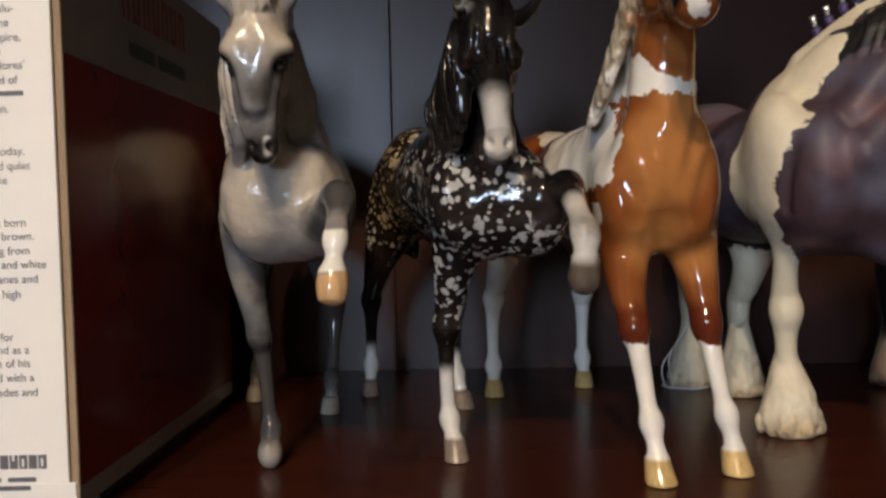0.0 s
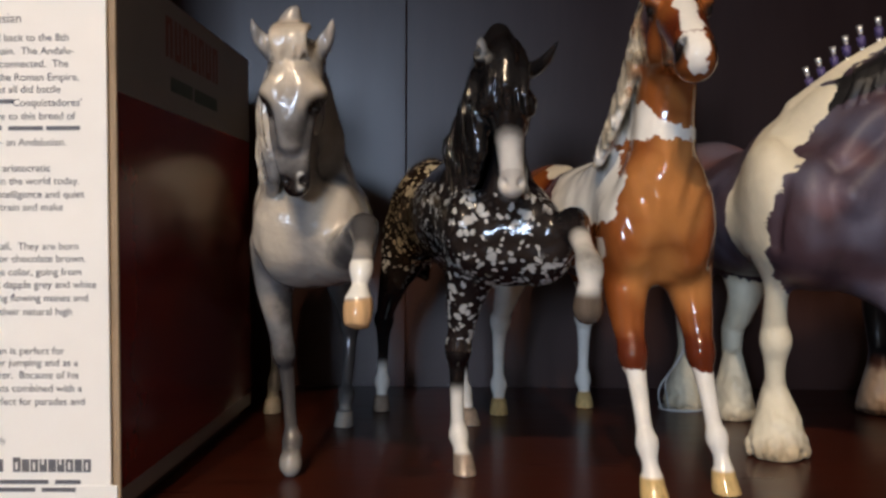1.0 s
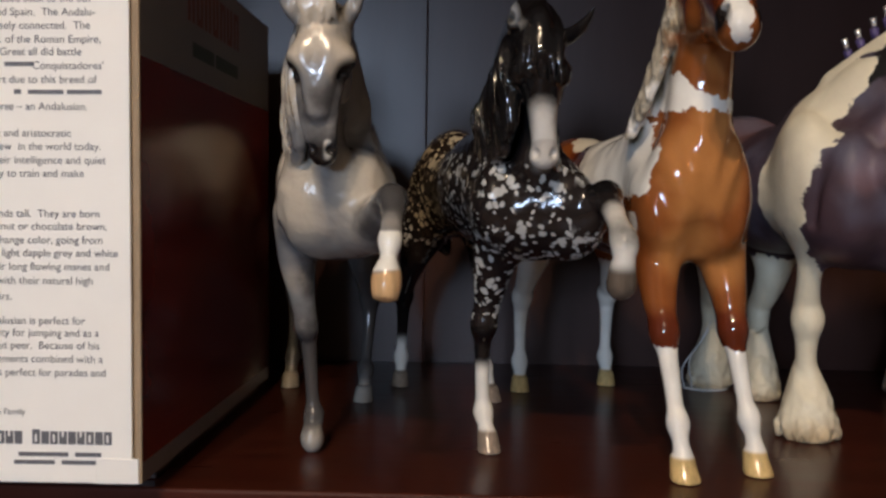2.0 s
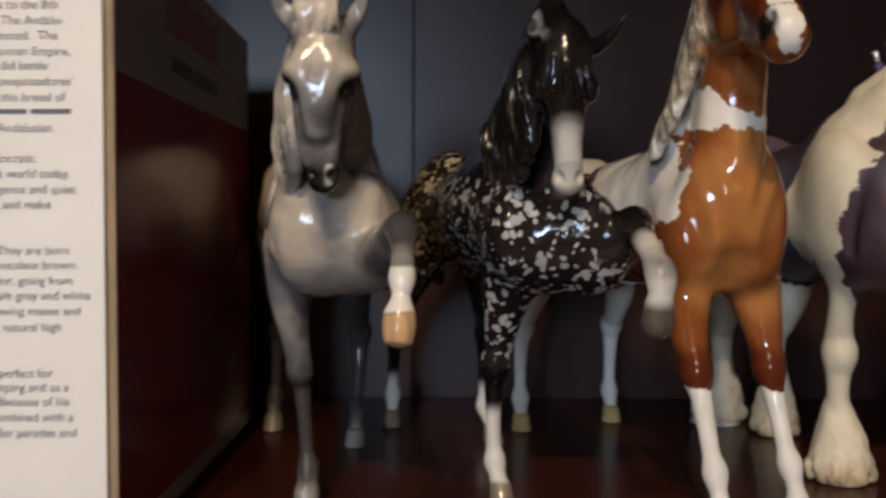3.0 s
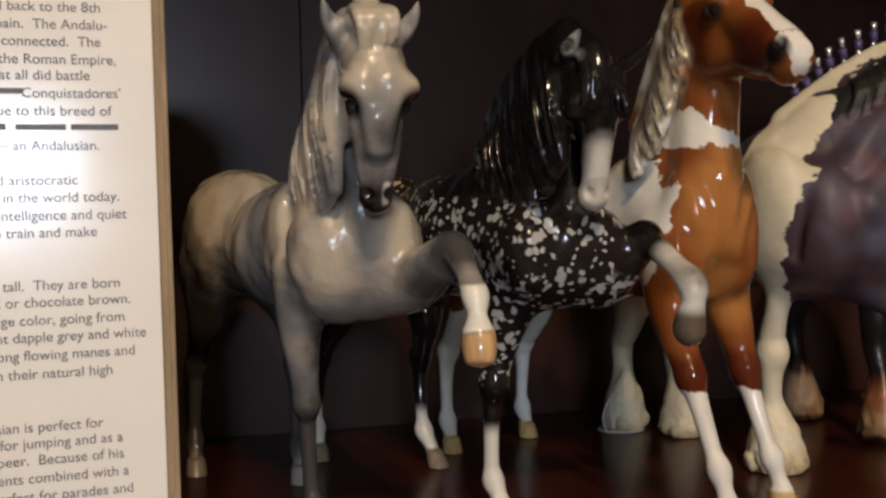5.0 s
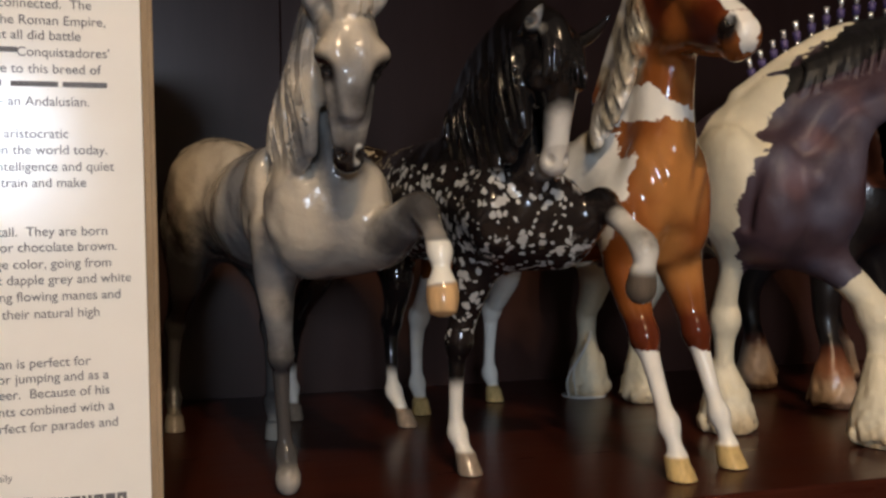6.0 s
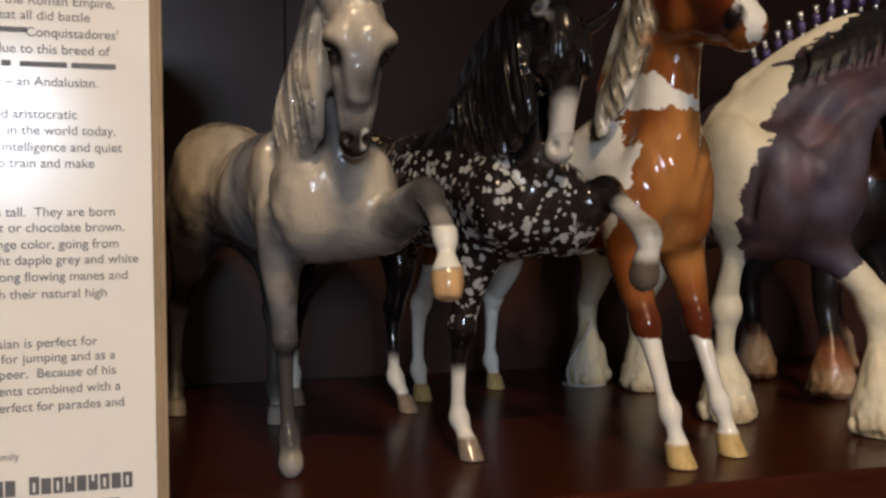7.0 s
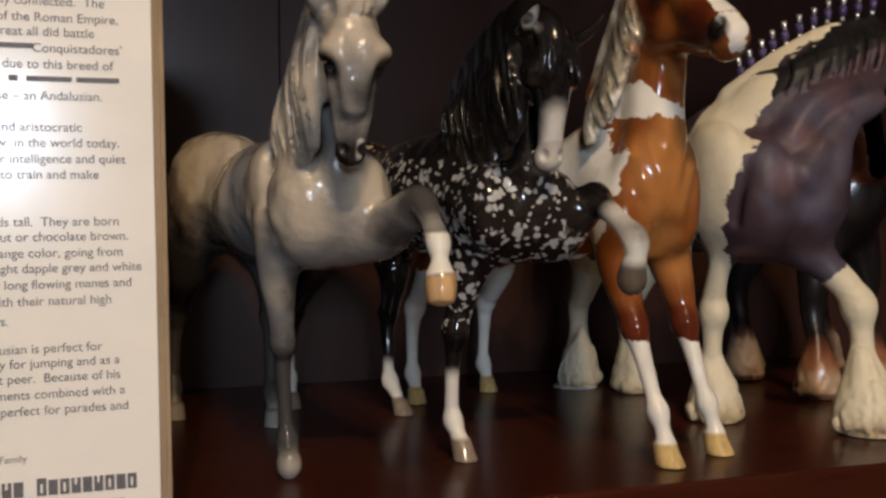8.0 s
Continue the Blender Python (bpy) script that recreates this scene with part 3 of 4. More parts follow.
def grey_horse():
    c = Clay((-150, 368, -3), (-28, 715, 240), 0.85)
    # trunk
    c.egg((-74, 468, 134), (26, 33, 31), 8, 8)
    c.egg((-86, 545, 138), (33, 85, 34), 12, 10)
    c.egg((-107, 640, 147), (31, 44, 39), 12, 10)
    c.egg((-80, 506, 141), (20, 42, 24), 12, 10)
    c.egg((-88, 456, 134), (14.5, 19, 26), 13, 0, 8)
    c.egg((-61, 452, 134), (14, 17, 23), 12, 0, 8)
    c.egg((-98, 482, 138), (11, 24, 25), 5, 8, -12)
    c.egg((-126, 648, 130), (13, 29, 34), 7, 10)
    c.egg((-88, 650, 130), (13, 29, 34), 7, 10)
    c.limb([(-73, 431, 165, 2.5), (-73, 425, 140, 2.8), (-73, 430, 112, 3)], 5, cutaway=True)
    c.limb([(-98, 474, 160, 1.6), (-103, 462, 140, 2.4), (-102, 470, 112, 2)], 5, cutaway=True)
    # neck and head
    c.limb([(-75, 487, 148, 19), (-74, 464, 175, 17), (-74, 446, 197, 15), (-75, 432, 212, 13)], 11)
    c.limb([(-75, 446, 185, 9), (-74, 436, 165, 7), (-73, 436, 150, 7)], 8)
    c.relief(2.4, (17, 24, 36), 1)
    c.relief(1.0, (7, 9, 13), 2)
    c.limb([(-75, 428, 213, 10.5), (-74, 412, 206, 12.6), (-74, 407, 194, 11.4), (-74, 406.5, 181, 8.8), (-74, 409, 169, 7.0), (-74, 411, 160, 6.5), (-74, 412.5, 154.5, 6.5)], 4, 8)
    c.egg((-81, 421, 190), (4.5, 11, 13), 3)
    c.egg((-67, 421, 190), (4.5, 11, 13), 3)
    for sx, ex in ((-1, -84.5), (1, -63.5)):
        c.egg((ex + sx * (0.2 if sx > 0 else -0.6), 402, 194.8), (5.2, 6.2, 5.4), 6)
        c.limb([(-75 + sx * 3, 401, 206, 3), (-75 + sx * 5, 397.5, 196, 3.2), (-75 + sx * 3, 397.5, 184, 2.6), (-75 + sx * 2.4, 400, 172, 2.2)], 6)
        c.egg((ex + sx * 1.0, 401, 187.8), (4.0, 3.6, 2.0), 1.2, cutaway=True)
        c.egg((ex - sx * 0.6, 404.2, 187.6), (2.8, 2.8, 2.0), 0.8)
        c.limb([(-75 + sx * 9, 404, 184, 1.4), (-75 + sx * 7.4, 403, 172, 1.6), (-75 + sx * 5.4, 407, 160, 1.2)], 3)
        c.limb([(-75 + sx * 10, 416, 214, 4), (-75 + sx * 14, 411, 219, 3.9), (-75 + sx * 17, 408, 224, 2.4), (-75 + sx * 18.5, 406, 229, 0.6)], 2.5)
        c.egg((-75 + sx * 14.5, 405, 219), (2, 3.4, 6), 1.5, cutaway=True)
        c.egg((-74 + sx * 3.8, 407, 155.5), (1.8, 2.2, 2.2), 1.0, cutaway=True)
    c.limb([(-80, 411, 150.5, 0.7), (-74, 406.5, 150, 0.7), (-68, 411, 150.5, 0.7)], 1.0, cutaway=True)
    rng = random.Random(3)
    c.limb([(-75, 414, 226, 4.5), (-75, 408, 222, 6), (-75, 403, 214, 5)], 4)
    c.limb([(-81, 408, 222, 4), (-76, 409, 230, 4.2), (-74, 408, 233, 2.6)], 4)
    c.strands(rng, [(-83, 405, 225), (-67, 405, 225)], [(-82, 398, 209), (-67, 397, 211)], 12, 1.7, 1.2, 1.8, swing=(0, -5, 2))
    crest, ends = [(-79, 424, 227), (-84, 442, 219), (-85, 463, 199), (-83, 478, 183)], [(-86, 424, 160), (-90, 436, 152), (-95, 452, 149), (-97, 464, 151)]
    c.strands(rng, crest, ends, 13, 4.6, 0.6, 4, steps=8, swing=(-3, -2, 5))
    c.strands(rng, crest, ends, 24, 2.0, 2.4, 1.2, steps=10, swing=(-6.5, -4, 5))
    c.strands(rng, crest, ends, 40, 1.05, 3.2, 0.5, steps=12, swing=(-8.5, -5, 5))
    # legs
    c.limb([(-93, 470, 124, 15), (-96, 473, 104, 10), (-94.5, 478, 84, 6.9), (-93, 483, 68, 5.6), (-92.5, 486, 59, 4.3), (-91.5, 489, 42, 3.5), (-90.5, 491, 24, 3.6), (-90, 491, 18.5, 4.6), (-90, 487.5, 12, 4.4)], 6)
    c.egg((-90, 486, 7.6), (6.2, 7.0, 8.2), 1.5)
    c.limb([(-60, 461, 121, 15.5), (-53, 441, 121, 12.5), (-46.5, 424, 129, 9.4), (-43, 414, 134, 7.4), (-42, 405, 128.5, 5.2), (-41.8, 397, 121.5, 4.2)], 5)
    c.limb([(-41.8, 397, 121.5, 4.2), (-41.8, 391.5, 116.4, 5.4), (-42, 389.2, 110, 3.7), (-42.3, 387.5, 105, 4.8)], 2)
    c.egg((-42.6, 386, 99), (6.2, 6.6, 8.4), 3, 0, -10)
    c.stub((-42.4, 386.6, 102), (-43, 384.4, 92.6), 4.2, 4.7, 4.5)
    c.limb([(-122, 652, 128, 20), (-128, 650, 98, 11.5), (-132, 668, 78, 7.2), (-134, 678, 66, 6.2), (-135, 678, 50, 4.3), (-136, 678, 28, 3.8), (-136, 677, 20, 4.8), (-136, 671, 12, 4.0)], 8)
    c.cup(-136, 668, 10.5, 5.4, 6.8)
    c.limb([(-86, 646, 126, 20), (-80, 625, 98, 11.5), (-78, 634, 78, 7.4), (-77, 643, 67, 6.2), (-77, 641, 50, 4.3), (-78, 635, 28, 3.8), (-78, 632, 20, 4.8), (-78, 626, 12, 4.0)], 8)
    c.cup(-78, 622, 10.5, 5.4, 6.8)
    # tail
    c.strands(rng, [(-116, 680, 170), (-110, 682, 170)], [(-120, 698, 100), (-112, 700, 96)], 7, 5, 2, 2, swing=(-2, 10, 0))
    for q in ((-90, 490.5, 18.5, 4.7), (-136, 677, 20, 5.0), (-78, 632, 20, 5.0), (-93, 482, 67, 5.6), (-134, 677, 67, 6.8), (-77, 642, 68, 6.8)):
        joint(c, *q)
    paint = {
        "white": lambda p: np.max([np.minimum(near(p, (-43, 389, 112, 11.5)), 120.5 - p[:, 2]), rod(p, (-70.8, 404, 158), (-70.2, 405.5, 151), 2.0, 3.0)], 0),
        "hoof": lambda p: np.where(p[:, 1] < 410, 103.4 - p[:, 2] + (p[:, 0] + 44) * 0.15, -30),
        # Dark points; nose sides, creases and chest underside darkened as shade in the paint.
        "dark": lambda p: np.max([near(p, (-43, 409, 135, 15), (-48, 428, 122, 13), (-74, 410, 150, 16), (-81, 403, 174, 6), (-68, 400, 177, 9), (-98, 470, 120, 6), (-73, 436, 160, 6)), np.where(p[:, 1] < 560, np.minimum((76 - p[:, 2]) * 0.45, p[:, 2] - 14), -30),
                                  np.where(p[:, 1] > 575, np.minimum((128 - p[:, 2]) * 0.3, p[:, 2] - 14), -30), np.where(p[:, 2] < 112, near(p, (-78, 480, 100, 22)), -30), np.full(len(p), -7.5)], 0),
        # Cream coat patches; those on brow and chest are light put into the colour.
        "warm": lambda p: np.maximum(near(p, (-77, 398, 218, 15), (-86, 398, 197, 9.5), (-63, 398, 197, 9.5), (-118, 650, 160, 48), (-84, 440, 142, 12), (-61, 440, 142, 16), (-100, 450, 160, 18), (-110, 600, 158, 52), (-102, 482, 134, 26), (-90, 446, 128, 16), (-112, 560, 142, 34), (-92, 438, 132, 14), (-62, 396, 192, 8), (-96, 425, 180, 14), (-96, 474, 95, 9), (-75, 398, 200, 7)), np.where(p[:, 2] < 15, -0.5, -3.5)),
        "eye": lambda p: np.maximum(near(p, (-86, 400.5, 188.8, 6.4), (-62, 400.5, 188.8, 6.4)), np.minimum(near(p, (-74, 410, 150, 9.0)), 0.6 - rod(p, (-70.8, 404, 158), (-70.2, 405.5, 151), 2.4, 3.4))),
    }
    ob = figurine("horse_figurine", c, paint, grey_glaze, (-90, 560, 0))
    tagged(ob, "glossy dapple grey horse figurine with one raised foreleg", "figurine", "horse figurines on the shelf")


def black_horse():
    c = Clay((-75, 395, -3), (80, 715, 240), 0.9)
    c.egg((22, 477, 134), (31, 32, 30), 9, 10)
    c.egg((4, 550, 142), (32, 85, 33), 12, 12)
    c.egg((-18, 640, 146), (30, 42, 36), 12, 12)
    c.egg((12, 512, 150), (22, 38, 26), 12, 10)
    c.egg((7, 463, 133), (15, 18, 22), 4)
    c.egg((38, 462, 133), (16, 18, 20), 4)
    c.egg((-38, 650, 132), (13, 27, 31), 7, 10)
    c.egg((0, 650, 132), (13, 27, 31), 7, 10)
    c.limb([(22, 443, 158, 2.2), (22, 440, 138, 2.5), (22, 446, 112, 2.5)], 5, cutaway=True)
    # neck, arched, and tucked head
    c.limb([(16, 506, 158, 22), (18, 486, 180, 18), (20, 465, 203, 15.5), (21, 447, 215, 13)], 11)
    c.limb([(22, 462, 185, 11), (24, 452, 165, 10), (23, 450, 152, 10)], 8)
    c.relief(1.6, (17, 24, 36), 3)
    c.relief(0.8, (7, 9, 13), 4)
    c.limb([(20, 446, 214, 10.5), (22, 429, 208, 11.5), (23, 423, 195, 10.8), (24, 423.5, 182, 8.2), (25, 427, 169, 6.3), (26, 430.5, 160.5, 6.0), (26, 432.5, 155.5, 6.9)], 4, 8)
    c.egg((17, 438, 191), (4.5, 11, 13), 3)
    c.egg((31, 438, 191), (4.5, 11, 13), 3)
    for sx in (-1, 1):
        c.egg((23 + sx * 9.5, 421.5, 193), (5, 6, 4.5), 4)
        c.egg((23 + sx * 10.5, 421, 189), (3.0, 3.2, 2.8), 2)
        c.egg((26 + sx * 4, 427.5, 156), (1.9, 2.2, 2.4), 1.0, cutaway=True)
    c.limb([(13, 430, 211, 4.6), (11, 421, 215, 4), (11, 413, 219, 2.2), (11, 408, 221.5, 0.7)], 2.5)
    c.egg((9, 416, 216), (1.9, 5, 2.6), 1.0, cutaway=True)
    c.limb([(31, 432, 209, 4.6), (37, 425, 210, 3.6), (42, 418, 214, 2.4), (46, 413, 220, 0.7)], 2.5)
    rng = random.Random(8)
    c.limb([(21, 434, 222, 6), (22, 420, 214, 6), (23, 414, 200, 5)], 4)
    c.strands(rng, [(14, 432, 222), (31, 432, 219)], [(13, 413, 190), (34, 414, 186)], 20, 1.7, 2.6, 0.8, steps=9, swing=(0, -8, 3))
    crest, ends = [(20, 438, 229), (17, 462, 225), (13, 488, 214), (9, 510, 192)], [(12, 428, 172), (8, 440, 157), (3, 462, 151), (-4, 492, 158)]
    c.limb([(20, 441, 221, 7), (16, 465, 217, 9), (12, 490, 204, 10), (8, 514, 182, 9)], 6)
    c.strands(rng, crest, ends, 12, 5.0, 0.8, 4, steps=8, swing=(-4, -3, 6))
    c.strands(rng, crest, ends, 24, 2.2, 3.0, 1.6, steps=12, swing=(-7, -5, 6))
    c.strands(rng, crest, ends, 34, 1.1, 3.6, 0.7, steps=14, swing=(-9, -6, 6))
    # legs
    c.limb([(9, 480, 120, 15), (4, 488, 98, 10.5), (2, 494, 82, 7.6), (0, 497, 68, 6.2), (-0.5, 499, 58, 4.6), (-0.5, 501, 40, 3.8), (0, 503, 26, 3.9), (0.5, 502.5, 20, 4.5), (1.8, 498.5, 13.5, 4.2), (3, 496, 8.5, 4.8)], 6)
    c.cup(3.4, 494.8, 11, 5.1, 6.7, (0.8, -2.2), 1.8)
    c.limb([(35, 476, 122, 17), (43, 464, 120, 14.5), (51, 453, 129.5, 10.6), (57, 446.5, 136.5, 7.7)], 5)
    c.limb([(57, 446.5, 136.5, 7.7), (58.6, 436, 131, 5.7), (60, 424, 124, 5.0), (61.2, 413.5, 116.5, 6.6), (61.2, 412.5, 109.5, 5.2), (60.8, 414, 104, 6.0)], 3.5)
    c.egg((60.6, 415.5, 97.5), (7.0, 7.4, 7.6), 3, 0, 8)
    c.limb([(-36, 652, 126, 19), (-46, 650, 98, 11), (-53, 668, 78, 7.2), (-56, 680, 66, 6.2), (-57, 684, 48, 4.3), (-58, 689, 28, 3.8), (-58, 688, 20, 4.8), (-58, 683, 12, 4.0)], 8)
    c.cup(-58, 680, 10.5, 5.3, 6.8)
    c.limb([(2, 648, 124, 19), (2, 630, 96, 11), (3, 640, 76, 7.2), (3, 650, 66, 6.2), (2.5, 649, 48, 4.3), (2, 645, 29, 3.8), (2.5, 643, 21, 4.9), (5, 636, 12.5, 4.2)], 8)
    c.cup(7, 631, 10.5, 5.0, 6.8, (0.8, -2.8))
    c.strands(rng, [(-28, 680, 170), (-22, 682, 170)], [(-32, 698, 100), (-24, 700, 96)], 7, 5, 2, 2, swing=(-2, 10, 0))
    for q in ((0.5, 502.5, 20, 4.7), (-58, 688, 20, 4.8), (2.5, 643, 21, 4.9), (0, 496, 68, 6.8), (-56, 679, 67, 6.8), (3, 649, 67, 6.8)):
        joint(c, *q)
    paint = {
        "white": lambda p: np.max([rod(p, (24.5, 414, 169), (26, 425, 152), 9.5, 13), near(p, (9.5, 413, 217, 4)), rod(p, (59.5, 427, 126), (61, 411, 108), 7.5, 9.5), np.where(p[:, 1] > 560, 34 - p[:, 2], 46 - p[:, 2])], 0),
        "hoof": lambda p: np.max([near(p, (60.5, 415, 94, 11.5)), 11.5 - p[:, 2], np.minimum(near(p, (26, 426, 153.5, 9)), -0.3)], 0),
        "dark": lambda p: np.max([np.where((p[:, 1] < 530) & (p[:, 2] > 160), 20.0, -30), np.where((p[:, 2] < 68) & (p[:, 2] > 42), 4.0, -30), near(p, (58, 447, 142, 11))], 0),
        "spot": lambda p: np.minimum(np.where(p[:, 1] < 535, np.minimum(155 + (p[:, 1] - 470) * 0.12 - p[:, 2], np.where(p[:, 0] > 40, p[:, 1] - 447, 40.0)), 40.0), np.where(p[:, 1] > 580, p[:, 2] - 104, p[:, 2] - 68)),
        "warm": lambda p: near(p, (-20, 600, 150, 55)),
        "eye": lambda p: np.maximum(near(p, (34.5, 417.5, 189, 2.4), (11.5, 417.5, 189, 2.4)), np.where(p[:, 1] < 440, np.minimum((104.5 - p[:, 2]) * 0.25, 0.12), -30)),
    }
    ob = figurine("horse_figurine", c, paint, black_glaze, (0, 560, 0))
    tagged(ob, "glossy black horse figurine with white spots and raised foreleg", "figurine", "horse figurines on the shelf")


def pinto_horse():
    c = Clay((0, 385, -3), (160, 745, 280), 0.95)
    c.egg((104.5, 490, 139), (29.5, 32, 32), 9, 10)
    c.egg((87, 570, 139), (34, 88, 37), 12, 12)
    c.egg((66, 665, 146), (30, 42, 34), 12, 12)
    c.egg((101, 520, 152), (25, 40, 28), 12, 12)
    c.egg((90, 479, 130), (14.5, 20, 25), 5)
    c.egg((119.5, 481, 130), (14, 20, 25), 5)
    c.egg((106, 468, 158), (14, 13, 28), 15)
    c.egg((105, 488, 121), (21, 17, 16), 10)
    c.egg((93, 471, 150), (9, 10, 18), 9, 0, 10)
    c.egg((119, 473, 150), (9, 10, 18), 9, 0, 10)
    c.limb([(107, 449, 152, 1.6), (106, 449, 138, 2.2), (106, 456, 112, 3)], 5, cutaway=True)
    # upright neck, level head
    c.limb([(100, 508, 164, 24), (106.5, 492, 188, 17.5), (108, 483, 210, 15.5), (108, 476, 236, 14.5)], 11)
    c.limb([(106, 474, 168, 15), (107.5, 473, 190, 15), (108, 469, 212, 13.5), (108, 466, 232, 12)], 9)
    c.relief(1.3, (15, 24, 36), 5)
    c.relief(0.7, (7, 9, 14), 6)
    # creases between the chest muscles
    c.limb([(106, 451.5, 156, 1.2), (106, 452, 140, 3), (106, 457, 124, 4.6), (106, 468, 108, 5)], 7, cutaway=True)
    for x0, y0, z0, x1, y1, z1, r in ((88, 457, 168, 99, 452, 134, 1.7), (122, 459, 166, 113, 452.5, 132, 1.6), (83, 459, 152, 92, 457, 120, 1.9), (128, 461, 150, 121, 459, 120, 2.2), (97, 454, 176, 102, 450.5, 156, 1.2), (115, 456, 176, 110, 451, 156, 1.2)):
        c.limb([(x0, y0, z0, r * 0.6), ((x0 + x1) / 2 - 1, (y0 + y1) / 2 - 0.6, (z0 + z1) / 2, r), (x1, y1, z1, r * 0.6)], 8, cutaway=True)
    c.limb([(107, 478, 243, 12.5), (107, 454, 243, 13.5), (107, 437, 235, 11.5), (107, 421, 225, 9.8), (107, 409, 217, 9.2), (107, 404, 212, 9.0)], 5, 8)
    c.egg((99.5, 459, 228), (7, 17, 16), 5)
    c.egg((114.5, 459, 228), (7, 17, 16), 5)
    c.limb([(107, 448, 222, 9), (107, 425, 213, 8), (107, 410, 208, 6.5)], 10)
    for sx in (-1, 1):
        c.egg((107 + sx * 12.5, 443, 244), (4.5, 6.5, 4.4), 2.4)
        c.egg((107 + sx * 12.8, 442, 239.5), (3.4, 3.6, 3.3), 0.7)
        c.egg((107 + sx * 6.5, 402.5, 217), (2.1, 2.4, 3), 1.0, cutaway=True)
        c.limb([(107 + sx * 9, 474, 254, 5), (107 + sx * 11, 470, 263, 3.6), (107 + sx * 11, 466, 271, 1)], 2.5)
    c.limb([(98, 410, 207, 0.8), (107, 399.5, 207, 0.8), (116, 410, 207, 0.8)], 1.0, cutaway=True)
    rng = random.Random(5)
    crest, ends = [(103, 488, 258), (99, 498, 234), (95, 506, 208), (92, 518, 188)], [(92, 466, 224), (86, 470, 200), (79, 474, 180), (73, 488, 166)]
    c.strands(rng, crest, ends, 13, 4.2, 0.8, 3.5, steps=8, swing=(-2, -2, 2))
    c.strands(rng, crest, ends, 26, 1.8, 3.2, 1.4, steps=12, swing=(-5, -4, 2))
    c.strands(rng, crest, ends, 34, 1.0, 4.2, 0.6, steps=14, swing=(-6, -5, 2))
    c.limb([(103, 490, 252, 7), (99, 502, 226, 8), (95, 516, 198, 8)], 6)
    # forelegs
    c.limb([(91, 486, 124, 15.5), (88.5, 481, 104, 12), (88.5, 475, 88, 9.2), (90, 468, 72, 6.8), (91.5, 464, 60, 5.2), (93, 459, 46, 4.4), (94, 455, 35, 4.2), (95, 451.5, 27, 4.8), (96, 449, 18, 4.1), (97, 447, 11, 5.2)], 5)
    c.cup(97.3, 446.5, 12, 5.7, 7.7, (0.8, -2.2), 1.8)
    c.limb([(120, 489, 124, 15.5), (123, 487, 104, 12), (125.5, 483, 88, 9.2), (127, 479, 72, 6.8), (128.5, 476, 60, 5.2), (130.5, 472, 46, 4.4), (132, 469, 35, 4.2), (133.5, 466.5, 27, 4.8), (135, 464, 18, 4.1), (136, 462, 11, 5.2)], 5)
    c.cup(136.3, 461.5, 12, 5.7, 7.7, (0.8, -2.2), 1.8)
    # hind legs
    c.limb([(46, 664, 124, 18), (36, 652, 98, 11), (31, 664, 78, 7.4), (29, 674, 66, 6.2), (28, 677, 48, 4.5), (28, 678, 28, 4.0), (28, 677, 20, 5.0), (28, 671, 12, 4.3)], 8)
    c.cup(28, 668, 10.5, 5.4, 7)
    c.limb([(84, 676, 124, 18), (92, 668, 98, 11), (93, 686, 78, 7.4), (93, 702, 67, 6.2), (93, 706, 48, 4.5), (93, 709, 28, 4.0), (93, 708, 20, 5.0), (93, 702, 12, 4.3)], 8)
    c.cup(93, 699, 10.5, 5.4, 7)
    c.strands(rng, [(58, 704, 168), (64, 706, 168)], [(56, 722, 100), (64, 724, 96)], 7, 5, 2, 2, swing=(0, 10, 0))
    for q in ((95, 452, 27, 5.1), (133.5, 467, 27, 5.1), (90, 467, 70, 7.4), (127.2, 478, 70, 7.4), (28, 677, 20, 5.2), (93, 708, 20, 5.2), (29, 673, 67, 7), (93, 701, 68, 7)):
        joint(c, *q)
